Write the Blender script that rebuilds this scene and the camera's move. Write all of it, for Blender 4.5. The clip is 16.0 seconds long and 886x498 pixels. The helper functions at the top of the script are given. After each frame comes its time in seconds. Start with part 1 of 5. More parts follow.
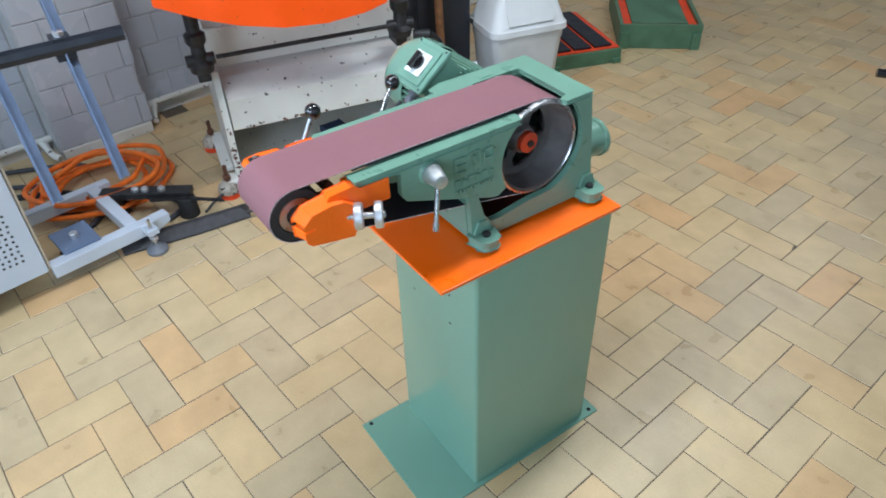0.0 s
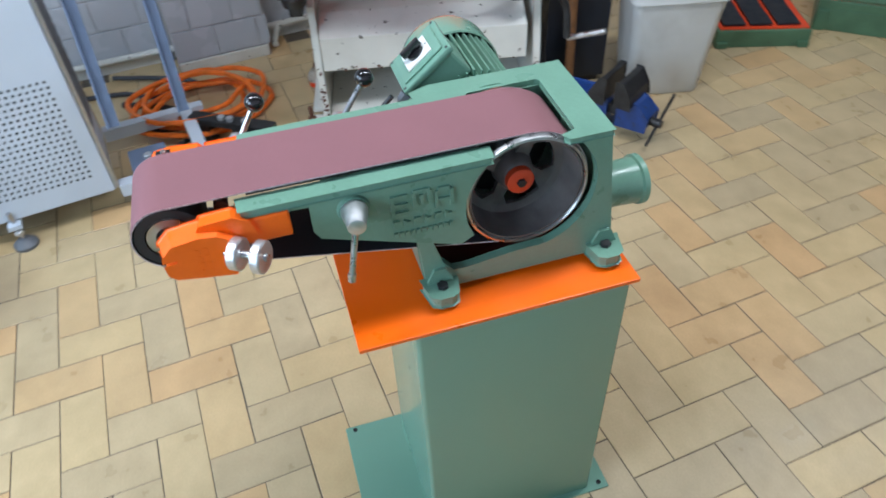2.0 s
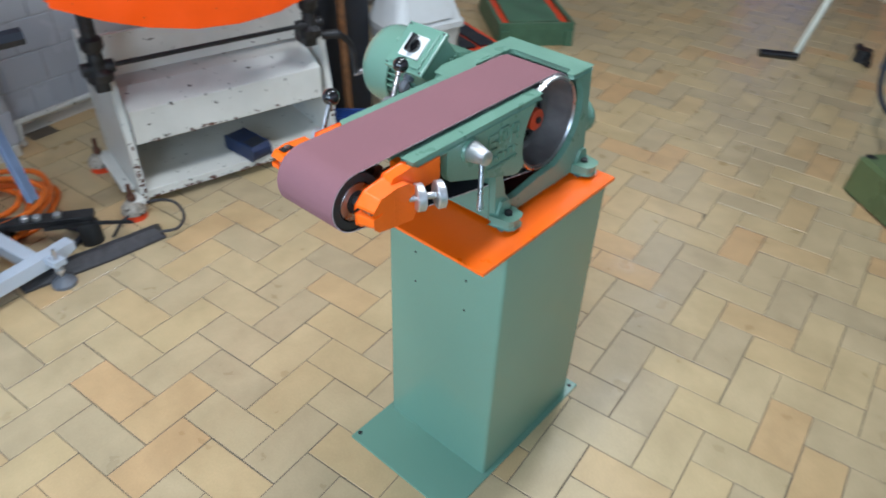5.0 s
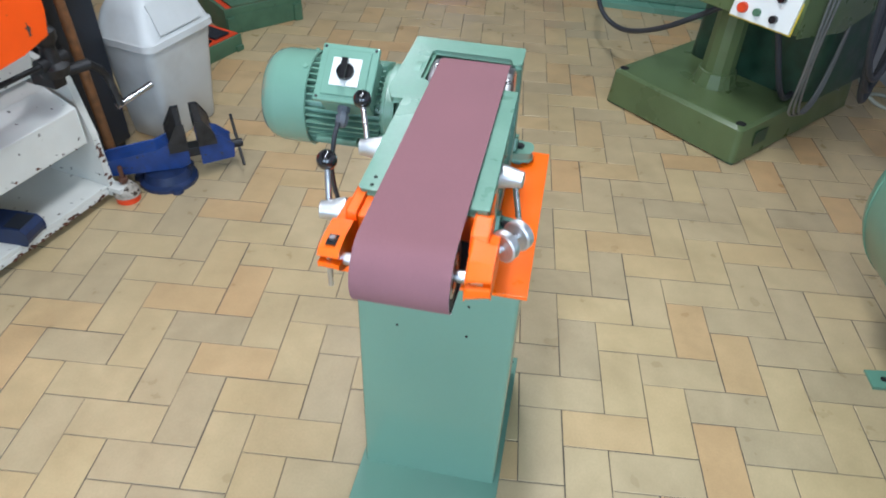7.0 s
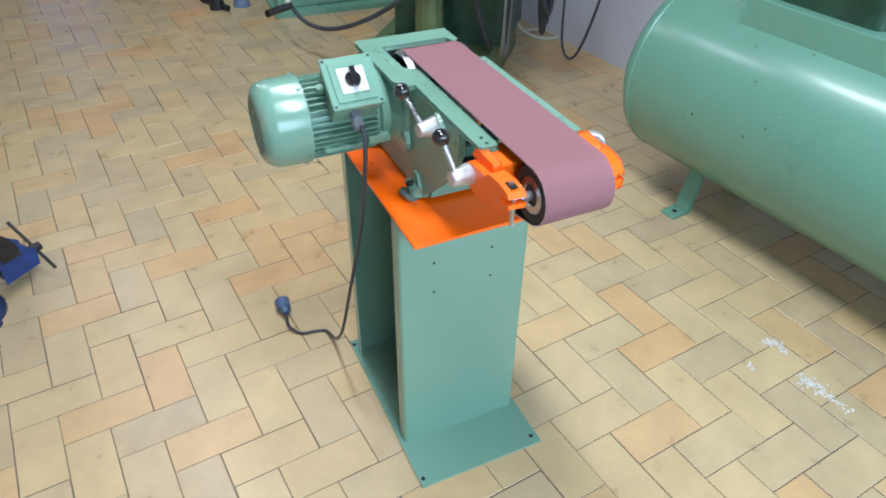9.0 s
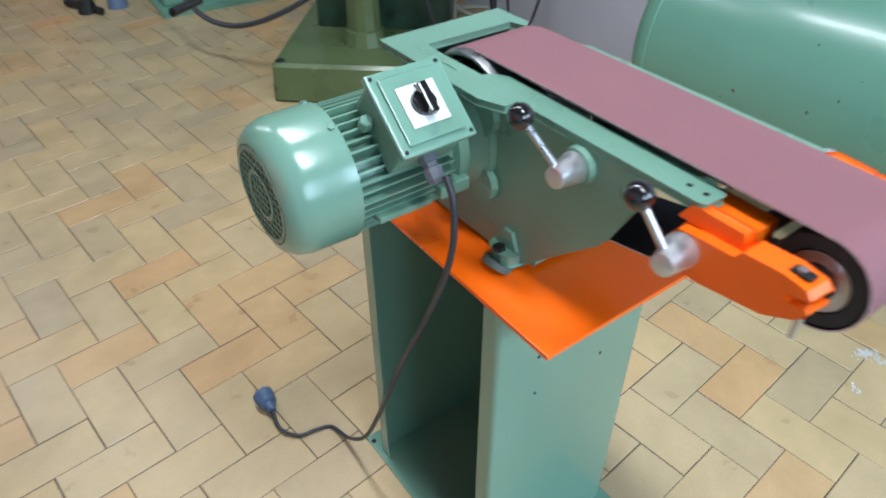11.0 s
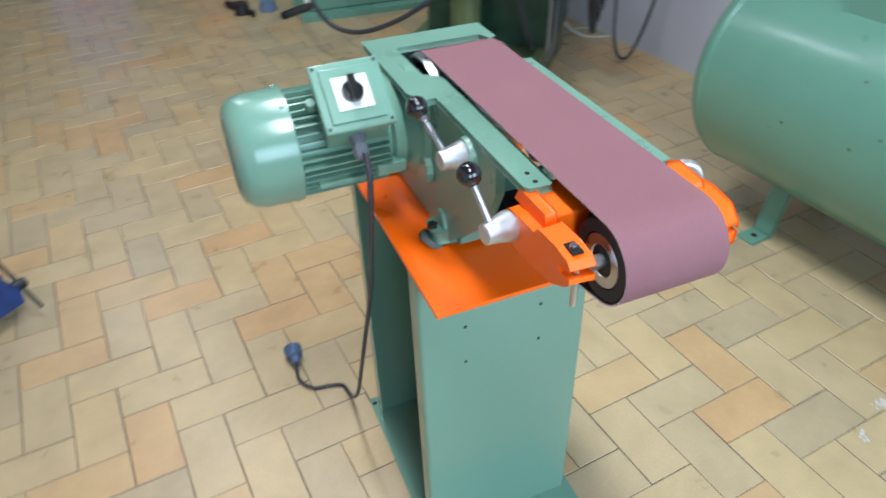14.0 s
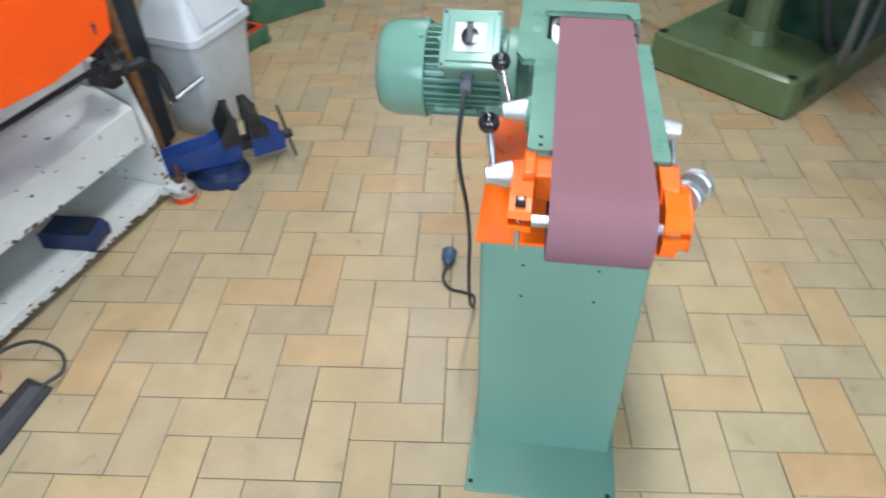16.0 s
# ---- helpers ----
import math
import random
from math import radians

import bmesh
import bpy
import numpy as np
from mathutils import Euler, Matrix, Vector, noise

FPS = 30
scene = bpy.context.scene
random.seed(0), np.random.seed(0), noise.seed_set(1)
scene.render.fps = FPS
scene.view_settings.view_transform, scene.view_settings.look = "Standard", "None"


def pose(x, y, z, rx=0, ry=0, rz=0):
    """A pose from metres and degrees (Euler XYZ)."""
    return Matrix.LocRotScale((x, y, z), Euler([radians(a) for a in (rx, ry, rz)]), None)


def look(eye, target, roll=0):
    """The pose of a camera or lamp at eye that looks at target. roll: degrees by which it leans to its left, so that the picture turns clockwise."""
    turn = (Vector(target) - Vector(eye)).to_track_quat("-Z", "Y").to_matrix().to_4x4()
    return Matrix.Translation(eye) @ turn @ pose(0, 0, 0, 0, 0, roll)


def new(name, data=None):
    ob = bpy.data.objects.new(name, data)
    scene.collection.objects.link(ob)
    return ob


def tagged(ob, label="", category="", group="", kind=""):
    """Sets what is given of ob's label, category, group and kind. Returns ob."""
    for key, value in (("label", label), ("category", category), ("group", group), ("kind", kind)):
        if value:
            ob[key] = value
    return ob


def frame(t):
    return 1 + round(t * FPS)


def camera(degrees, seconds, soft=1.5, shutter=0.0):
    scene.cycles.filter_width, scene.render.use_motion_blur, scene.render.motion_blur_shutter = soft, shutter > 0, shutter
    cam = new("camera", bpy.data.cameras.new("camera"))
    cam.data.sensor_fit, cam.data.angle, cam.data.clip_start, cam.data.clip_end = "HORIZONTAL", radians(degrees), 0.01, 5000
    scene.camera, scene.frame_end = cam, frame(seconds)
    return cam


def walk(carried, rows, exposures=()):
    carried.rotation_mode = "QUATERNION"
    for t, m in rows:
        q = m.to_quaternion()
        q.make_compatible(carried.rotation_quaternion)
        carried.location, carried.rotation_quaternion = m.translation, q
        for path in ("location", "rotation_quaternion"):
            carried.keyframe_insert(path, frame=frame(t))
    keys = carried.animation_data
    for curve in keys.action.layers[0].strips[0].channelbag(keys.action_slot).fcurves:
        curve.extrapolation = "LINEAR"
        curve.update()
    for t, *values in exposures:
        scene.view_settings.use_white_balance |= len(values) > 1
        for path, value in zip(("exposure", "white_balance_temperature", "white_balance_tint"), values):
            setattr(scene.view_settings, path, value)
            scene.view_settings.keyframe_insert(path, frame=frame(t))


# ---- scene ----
cam = camera(64.8, 16.0, 1.8, 0.5)
PATH = [
    (0, (1.033, -0.82, 1.711), (-0.269, 0.05, 0.467), -1.9),
    (0.5, (1.007, -0.727, 1.697), (-0.277, 0.124, 0.422), -2.2),
    (1, (0.905, -0.554, 1.69), (-0.387, 0.208, 0.367), -1.8),
    (1.5, (0.843, -0.425, 1.674), (-0.466, 0.195, 0.295), -3.8),
    (2, (0.894, -0.29, 1.673), (-0.507, 0.077, 0.294), -3.1),
    (2.5, (0.972, -0.196, 1.675), (-0.47, 0.056, 0.311), -3.2),
    (3, (0.985, -0.211, 1.668), (-0.442, 0.042, 0.29), -3.2),
    (3.2, (0.971, -0.246, 1.669), (-0.436, 0.086, 0.287), -2.4),
    (5.3, (0.683, -1.205, 1.638), (-0.112, 0.152, 0.402), 3.6),
    (5.5, (0.552, -1.247, 1.664), (-0.06, 0.176, 0.399), 4.5),
    (6, (0.346, -1.358, 1.633), (-0.040, 0.124, 0.347), 0.8),
    (6.5, (0.27, -1.337, 1.646), (-0.043, 0.193, 0.396), 1.8),
    (7, (0.169, -1.189, 1.650), (-0.089, 0.330, 0.373), 2.6),
    (7.5, (0.054, -1.124, 1.648), (-0.033, 0.406, 0.364), 5.3),
    (8, (-0.256, -1.175, 1.641), (0.040, 0.376, 0.415), 0.7),
    (8.5, (-0.504, -1.286, 1.659), (0.069, 0.206, 0.457), -0.1),
    (9, (-0.632, -1.322, 1.658), (0.047, 0.114, 0.443), 0.7),
    (9.5, (-0.691, -1.343, 1.658), (0.0, 0.133, 0.498), 0.4),
    (9.7, (-0.676, -1.319, 1.657), (0.012, 0.194, 0.544), 0.1),
    (11.8, (-0.664, -0.436, 1.376), (0.474, 0.59, 0.091), 1.5),
    (12, (-0.646, -0.45, 1.382), (0.54, 0.541, 0.112), 1.6),
    (12.5, (-0.597, -0.534, 1.395), (0.606, 0.469, 0.153), 0.3),
    (13, (-0.574, -0.681, 1.421), (0.532, 0.473, 0.219), -1.4),
    (13.5, (-0.536, -0.829, 1.451), (0.349, 0.506, 0.252), -3.3),
    (14, (-0.464, -1.002, 1.51), (0.106, 0.489, 0.304), -2.2),
    (14.5, (-0.397, -1.113, 1.549), (-0.115, 0.443, 0.326), -0.2),
    (15, (-0.294, -1.234, 1.582), (-0.131, 0.293, 0.301), 1.9),
    (15.5, (-0.185, -1.271, 1.585), (-0.142, 0.24, 0.275), 1.4),
    (16, (-0.091, -1.233, 1.6), (-0.336, 0.264, 0.297), -1.4),
]
walk(cam, [(t, look(eye, target, roll)) for t, eye, target, roll in PATH],
     [(0.0, 0.20, 6200, 10), (3.0, 0.10, 6200, 10), (5.5, 0.04, 6200, 10), (7.5, 0.26, 6200, 10), (8.5, 0.46, 6200, 10), (9.5, 0.28, 6200, 10), (12.5, 0.20, 6200, 10), (14.0, 0.24, 6200, 10), (16.0, 0.20, 6200, 10)])
# ---- light ----
world = bpy.data.worlds.new("world")
scene.world = world
world.use_nodes = True
wn = world.node_tree
sky = wn.nodes.new("ShaderNodeTexSky")
sky.sky_type, sky.sun_disc, sky.sun_elevation, sky.sun_rotation = "NISHITA", False, radians(40), radians(200)
wn.links.new(sky.outputs[0], wn.nodes["Background"].inputs[0])
wn.nodes["Background"].inputs[1].default_value = 0.1

ROOM = pose(0, 0, 0, 0, 0, 6.8)          # the room follows the tile courses


def area_lamp(name, place, target, sx, sy, watts, colour):
    lamp = bpy.data.lights.new(name, "AREA")
    lamp.shape, lamp.size, lamp.size_y, lamp.energy, lamp.color = "RECTANGLE", sx, sy, watts, colour
    ob = new(name, lamp)
    ob.matrix_world = ROOM @ look(place, target)
    return ob


area_lamp("window_light", (-1.1, -3.5, 2.0), (-1.1, 0, 0.9), 1.5, 1.5, 52, (0.66, 0.86, 1.06))
area_lamp("window_light", (1.1, -3.5, 2.0), (1.1, 0, 0.9), 1.5, 1.5, 80, (0.66, 0.86, 1.06))
for lu, lv, watts in ((-0.35, -1.2, 50), (0.0, 0.9, 50), (-0.5, 3.0, 18), (-0.8, 5.4, 18)):
    area_lamp("tube_light", (lu, lv, 3.28), (lu, lv, 0), 0.25, 1.3, watts, (0.88, 0.94, 1.0))

# ---- materials ----


def mat(name, colour, rough=0.5, metal=0.0, vary=0.12, scale=12.0, grain=0.0, grain_scale=300.0, bump=0.05, chips=None, chip_amount=0.0, chip_scale=40.0, coat=0.0, stain=None, stain_amount=0.0, random_hue=False, rough_vary=0.1):
    """A surface: a base colour with slow variation, fine grain, wear chips and stains, on object coordinates."""
    m = bpy.data.materials.new(name)
    m.use_nodes = True
    t, nodes, link = m.node_tree, m.node_tree.nodes, m.node_tree.links.new
    b = nodes["Principled BSDF"]
    geo = nodes.new("ShaderNodeNewGeometry")
    pos = geo.outputs["Position"]

    def noise_at(sc, detail=4.0):
        n = nodes.new("ShaderNodeTexNoise")
        n.inputs["Scale"].default_value, n.inputs["Detail"].default_value = sc, detail
        link(pos, n.inputs["Vector"])
        return n.outputs["Fac"]

    def ramp(fac, lo, hi, a=0.0, c=1.0):
        r = nodes.new("ShaderNodeMapRange")
        r.inputs["From Min"].default_value, r.inputs["From Max"].default_value = lo, hi
        r.inputs["To Min"].default_value, r.inputs["To Max"].default_value = a, c
        link(fac, r.inputs["Value"])
        return r.outputs["Result"]

    def mix(fac, a, c, blend="MIX"):
        x = nodes.new("ShaderNodeMix")
        x.data_type, x.blend_type = "RGBA", blend
        for sock, v in ((x.inputs[0], fac), (x.inputs[6], a), (x.inputs[7], c)):
            if hasattr(v, "is_output"):
                link(v, sock)
            else:
                sock.default_value = v if not isinstance(v, tuple) else (*v, 1.0)
        return x.outputs[2]

    slow = noise_at(scale)
    dark = tuple(c * (1 - vary) for c in colour)
    light = tuple(min(1.0, c * (1 + vary)) for c in colour)
    col = mix(ramp(slow, 0.3, 0.7), dark, light)
    fine = noise_at(grain_scale, 2.0)
    if grain:
        col = mix(ramp(fine, 0.3, 0.7, 0.0, grain), col, tuple(c * 0.35 for c in colour))
    if stain:
        col = mix(ramp(noise_at(scale * 0.37 + 1.3, 6.0), 0.5, 0.72, 0.0, stain_amount), col, stain)
    if chips:
        spots = ramp(noise_at(chip_scale, 5.0), 0.66 - chip_amount, 0.67 - chip_amount)
        col = mix(spots, col, chips)
    link(col, b.inputs["Base Color"])
    link(ramp(slow, 0.3, 0.7, max(0.02, rough - rough_vary), min(1.0, rough + rough_vary)), b.inputs["Roughness"])
    b.inputs["Metallic"].default_value = metal
    b.inputs["Coat Weight"].default_value = coat
    b.inputs["Coat Roughness"].default_value = 0.12
    if bump:
        bp = nodes.new("ShaderNodeBump")
        bp.inputs["Strength"].default_value, bp.inputs["Distance"].default_value = bump, 0.002
        link(fine, bp.inputs["Height"])
        link(bp.outputs[0], b.inputs["Normal"])
    return m


def tile_mat(name, island):
    """Glazed clay tile: each piece its own tone, with worn grain and dirt."""
    m = mat(name, (0.552, 0.416, 0.242), rough=0.36, vary=0.09, scale=9.0, grain=0.12, grain_scale=160.0, bump=0.06, stain=(0.30, 0.22, 0.12), stain_amount=0.35)
    nodes, link = m.node_tree.nodes, m.node_tree.links.new
    b = nodes["Principled BSDF"]
    before = b.inputs["Base Color"].links[0].from_socket
    if island:
        rnd = nodes.new("ShaderNodeNewGeometry").outputs["Random Per Island"]
    else:
        rnd = nodes.new("ShaderNodeObjectInfo").outputs["Random"]
    tone = nodes.new("ShaderNodeValToRGB")
    cr = tone.color_ramp
    cr.interpolation = "LINEAR"
    stops = ((0.0, (0.85, 0.87, 0.90)), (0.14, (0.94, 0.95, 0.96)), (0.45, (1.0, 1.0, 0.97)), (0.72, (1.05, 1.03, 0.94)), (0.86, (1.06, 0.96, 0.84)), (1.0, (1.08, 0.89, 0.74)))
    while len(cr.elements) < len(stops):
        cr.elements.new(0.5)
    for e, (p, c) in zip(cr.elements, stops):
        e.position, e.color = p, (*c, 1)
    link(rnd, tone.inputs[0])
    x = nodes.new("ShaderNodeMix")
    x.data_type, x.blend_type = "RGBA", "MULTIPLY"
    x.inputs[0].default_value = 1.0
    link(before, x.inputs[6])
    link(tone.outputs[0], x.inputs[7])
    worn = nodes.new("ShaderNodeTexNoise")
    worn.inputs["Scale"].default_value, worn.inputs["Detail"].default_value = 0.75, 5.0
    link(nodes.new("ShaderNodeNewGeometry").outputs["Position"], worn.inputs["Vector"])
    span = nodes.new("ShaderNodeMapRange")
    span.inputs["From Min"].default_value, span.inputs["From Max"].default_value, span.inputs["To Max"].default_value = 0.46, 0.70, 0.30
    link(worn.outputs["Fac"], span.inputs["Value"])
    dirt = nodes.new("ShaderNodeMix")
    dirt.data_type = "RGBA"
    dirt.inputs[7].default_value = (0.31, 0.235, 0.135, 1)
    link(span.outputs["Result"], dirt.inputs[0])
    link(x.outputs[2], dirt.inputs[6])
    link(dirt.outputs[2], b.inputs["Base Color"])
    return m


GREEN = mat("mint_green_paint", (0.165, 0.31, 0.232), rough=0.24, vary=0.025, scale=3, grain=0.04, bump=0.02, coat=0.3, rough_vary=0.02)
CAST = mat("mint_green_cast_paint", (0.160, 0.305, 0.225), rough=0.34, vary=0.05, scale=14, grain=0.08, grain_scale=140, bump=0.12, coat=0.1)
ORANGE = mat("orange_enamel", (1.0, 0.138, 0.0), rough=0.36, vary=0.03, scale=10, bump=0.02)
ORANGE_CAST = mat("orange_cast_paint", (1.0, 0.142, 0.0), rough=0.42, vary=0.05, scale=30, grain=0.05, grain_scale=180, bump=0.1)
PRESS_RED = mat("orange_red_enamel", (0.95, 0.085, 0.0), rough=0.4, vary=0.06, scale=8, chips=(0.05, 0.04, 0.04), chip_amount=-0.05, chip_scale=30, coat=0.2)
BELT = mat("abrasive_belt", (0.275, 0.120, 0.135), rough=0.9, vary=0.05, scale=6, grain=0.35, grain_scale=1400, bump=0.4, rough_vary=0.03)
BELT_EDGE = mat("frayed_belt_edge", (0.50, 0.42, 0.42), rough=0.9, vary=0.35, scale=120)
BELT_BACK = mat("belt_backing", (0.02, 0.02, 0.026), rough=0.85, vary=0.2, scale=30)
STEEL = mat("machined_steel", (0.55, 0.55, 0.56), rough=0.32, metal=1.0, vary=0.1, scale=40, bump=0.05)
ALU = mat("cast_aluminium", (0.62, 0.62, 0.63), rough=0.42, metal=0.9, vary=0.12, scale=60, bump=0.15)
DARK_STEEL = mat("dark_oily_steel", (0.032, 0.031, 0.032), rough=0.45, metal=0.5, vary=0.4, scale=30, bump=0.15)
RUST = mat("rusted_steel", (0.12, 0.05, 0.03), rough=0.7, metal=0.3, vary=0.3, scale=40, bump=0.2)
RUBBER = mat("black_rubber", (0.018, 0.018, 0.018), rough=0.7, vary=0.3, scale=40, grain=0.2, bump=0.1)
BAKELITE = mat("black_bakelite", (0.012, 0.011, 0.012), rough=0.12, vary=0.1, bump=0.0, coat=0.4)
# Flat black that stands in for the shade inside holes and gaps.
HOLE = mat("hole_shade_black", (0.008, 0.008, 0.008), rough=0.9, vary=0.1)
RED_CAP = mat("red_cap", (0.62, 0.06, 0.015), rough=0.5, vary=0.1)
MAROON = mat("maroon_primer", (0.10, 0.012, 0.006), rough=0.6, vary=0.2)
WHITE_PLATE = mat("white_switch_plate", (0.80, 0.80, 0.77), rough=0.4, vary=0.03)
BORE = mat("dull_cast_bore", (0.17, 0.155, 0.15), rough=0.55, metal=0.35, vary=0.25, scale=25, bump=0.15, stain=(0.08, 0.06, 0.05), stain_amount=0.5)
DIRTY = mat("dirty_white_paint", (0.38, 0.33, 0.27), rough=0.6, vary=0.4, scale=40, chips=(0.05, 0.03, 0.02), chip_amount=0.08, chip_scale=40)
WASHER = mat("grimy_green_washer", (0.085, 0.115, 0.10), rough=0.6, vary=0.2, scale=40)
CABLE = mat("black_cable", (0.035, 0.037, 0.045), rough=0.5, vary=0.15)
GLAND = mat("grey_plastic", (0.13, 0.14, 0.16), rough=0.5, vary=0.1)
PLUG = mat("blue_grey_plug", (0.07, 0.12, 0.21), rough=0.45, vary=0.15, scale=40)
WHITE_PAINT = mat("chipped_white_paint", (0.66, 0.65, 0.60), rough=0.4, vary=0.06, scale=6, chips=(0.07, 0.055, 0.04), chip_amount=-0.015, chip_scale=38, stain=(0.45, 0.42, 0.35), stain_amount=0.4, coat=0.15)
CABINET_PAINT = mat("pale_grey_blue_paint", (0.52, 0.57, 0.64), rough=0.4, vary=0.04, scale=5, stain=(0.4, 0.4, 0.4), stain_amount=0.15)
BLUE_STEEL = mat("blue_grey_paint", (0.135, 0.185, 0.29), rough=0.4, vary=0.12, scale=20, chips=(0.3, 0.3, 0.32), chip_amount=-0.06, chip_scale=60)
NAVY = mat("dark_navy_paint", (0.010, 0.013, 0.020), rough=0.4, vary=0.2, scale=20)
BLUE = mat("blue_vise_paint", (0.010, 0.040, 0.17), rough=0.4, vary=0.25, scale=25, chips=(0.03, 0.03, 0.035), chip_amount=0.0, chip_scale=45)
NAVY_BLUE = mat("grimy_dark_blue_paint", (0.012, 0.025, 0.075), rough=0.45, vary=0.3, scale=25)
BRIGHT_BLUE = mat("bright_blue_paint", (0.02, 0.16, 0.8), rough=0.4, vary=0.08)
OLIVE = mat("olive_green_paint", (0.108, 0.152, 0.062), rough=0.33, vary=0.14, scale=6, grain=0.08, grain_scale=120, chips=(0.03, 0.035, 0.02), chip_amount=-0.07, chip_scale=30, stain=(0.07, 0.09, 0.04), stain_amount=0.35, coat=0.15)
OLIVE_DARK = mat("dark_green_paint", (0.02, 0.06, 0.035), rough=0.4, vary=0.3, scale=14, stain=(0.02, 0.02, 0.02), stain_amount=0.5)
TRAY_GREEN = mat("worn_green_paint", (0.075, 0.165, 0.095), rough=0.45, vary=0.2, scale=10, chips=(0.05, 0.045, 0.04), chip_amount=-0.04, chip_scale=35)
TRAY_RED = mat("orange_red_paint", (0.75, 0.06, 0.012), rough=0.45, vary=0.15, scale=16)
TANK = mat("tank_green_paint", (0.135, 0.300, 0.220), rough=0.3, vary=0.07, scale=2.2, chips=(0.05, 0.04, 0.03), chip_amount=-0.062, chip_scale=26, coat=0.2, rough_vary=0.03)
PLASTIC = mat("dirty_pale_plastic", (0.62, 0.63, 0.62), rough=0.42, vary=0.05, scale=6, stain=(0.32, 0.29, 0.25), stain_amount=0.45)
HOSE = mat("orange_hose", (0.80, 0.16, 0.012), rough=0.5, vary=0.2, scale=20)
WALL_TILE = mat("white_glazed_wall_tile", (0.44, 0.46, 0.50), rough=0.25, vary=0.03, scale=5, bump=0.0, stain=(0.5, 0.48, 0.44), stain_amount=0.2)
GROUT = mat("dark_grout", (0.11, 0.086, 0.062), rough=0.9, vary=0.3, scale=14)
WALL_GROUT = mat("wall_grout", (0.42, 0.42, 0.42), rough=0.9, vary=0.1)
PLASTER = mat("pale_plaster", (0.52, 0.525, 0.60), rough=0.85, vary=0.05, scale=3, stain=(0.5, 0.46, 0.46), stain_amount=0.3, bump=0.15)
# Plaster of the unseen walls, darkened so that shadows get less fill.
SHADE_WALL = mat("dark_unseen_plaster", (0.12, 0.12, 0.125), rough=0.9, vary=0.1, scale=2)
# The ceiling is out of view; its dark grey lowers the ambient fill.
CEILING = mat("dark_unseen_ceiling", (0.07, 0.07, 0.073), rough=0.9, vary=0.03, scale=2)
WOOD = mat("brown_wood", (0.20, 0.085, 0.03), rough=0.6, vary=0.3, scale=30)
CREAM = mat("cream_paint", (0.5, 0.5, 0.42), rough=0.45, vary=0.1)
CONDUIT = mat("grey_conduit", (0.20, 0.205, 0.205), rough=0.4, metal=0.4, vary=0.1)
COPPER = mat("copper_pipe", (0.35, 0.12, 0.06), rough=0.45, metal=0.8, vary=0.2)
STRIP = mat("worn_rubber", (0.045, 0.042, 0.045), rough=0.55, vary=0.45, scale=26, grain=0.3, grain_scale=90, bump=0.2)
TILE = tile_mat("floor_tile_glaze", False)
TILE_FAR = tile_mat("floor_tile_glaze_far", True)
SPILL = mat("white_spill", (0.60, 0.59, 0.56), rough=0.8, vary=0.1)

# ---- mesh helpers ----


def thing(name, m=None, label="", category="", group="", kind=""):
    ob = new(name)
    ob.empty_display_size = 0.05
    if m is not None:
        ob.matrix_world = m
    return tagged(ob, label, category, group, kind)


def part(name, bm, material, parent=None, label="", smooth=False, bevel=0.0, m=None):
    """One bmesh as one mesh object under its thing or part."""
    if bevel:
        bmesh.ops.remove_doubles(bm, verts=bm.verts, dist=1e-5)
        edges = [e for e in bm.edges if len(e.link_faces) == 2 and e.calc_face_angle(0) > radians(35)]
        bmesh.ops.bevel(bm, geom=edges, offset=bevel, segments=2, profile=0.6, affect="EDGES", clamp_overlap=True)
    bmesh.ops.recalc_face_normals(bm, faces=bm.faces)
    me = bpy.data.meshes.new(name)
    bm.to_mesh(me)
    bm.free()
    for mm in material if isinstance(material, (list, tuple)) else [material]:
        me.materials.append(mm)
    if smooth:
        me.polygons.foreach_set("use_smooth", [True] * len(me.polygons))
        me.set_sharp_from_angle(angle=radians(38))
    ob = new(name, me)
    if parent is not None:
        ob.parent = parent
    if m is not None:
        ob.matrix_local = m
    return tagged(ob, label)


def box(x0, x1, y0, y1, z0, z1, bm=None):
    bm = bm or bmesh.new()
    v = [bm.verts.new((x, y, z)) for x in (x0, x1) for y in (y0, y1) for z in (z0, z1)]
    for f in ((0, 1, 3, 2), (4, 6, 7, 5), (0, 4, 5, 1), (2, 3, 7, 6), (0, 2, 6, 4), (1, 5, 7, 3)):
        bm.faces.new([v[i] for i in f])
    return bm


def prism(points, lo, hi, axis="x", bm=None):
    """A polygon pushed along an axis; points are in the two other axes, in order."""
    bm = bm or bmesh.new()

    def at(a, c, d):
        return {"x": (d, a, c), "y": (a, d, c), "z": (a, c, d)}[axis]

    low = [bm.verts.new(at(a, c, lo)) for a, c in points]
    high = [bm.verts.new(at(a, c, hi)) for a, c in points]
    bm.faces.new(low)
    bm.faces.new(high[::-1])
    n = len(points)
    for i in range(n):
        bm.faces.new((low[i], low[(i + 1) % n], high[(i + 1) % n], high[i]))
    return bm


def arc(cy, cz, r, a0, a1, n):
    return [(cy + r * math.cos(radians(a0 + (a1 - a0) * i / n)), cz + r * math.sin(radians(a0 + (a1 - a0) * i / n))) for i in range(n + 1)]


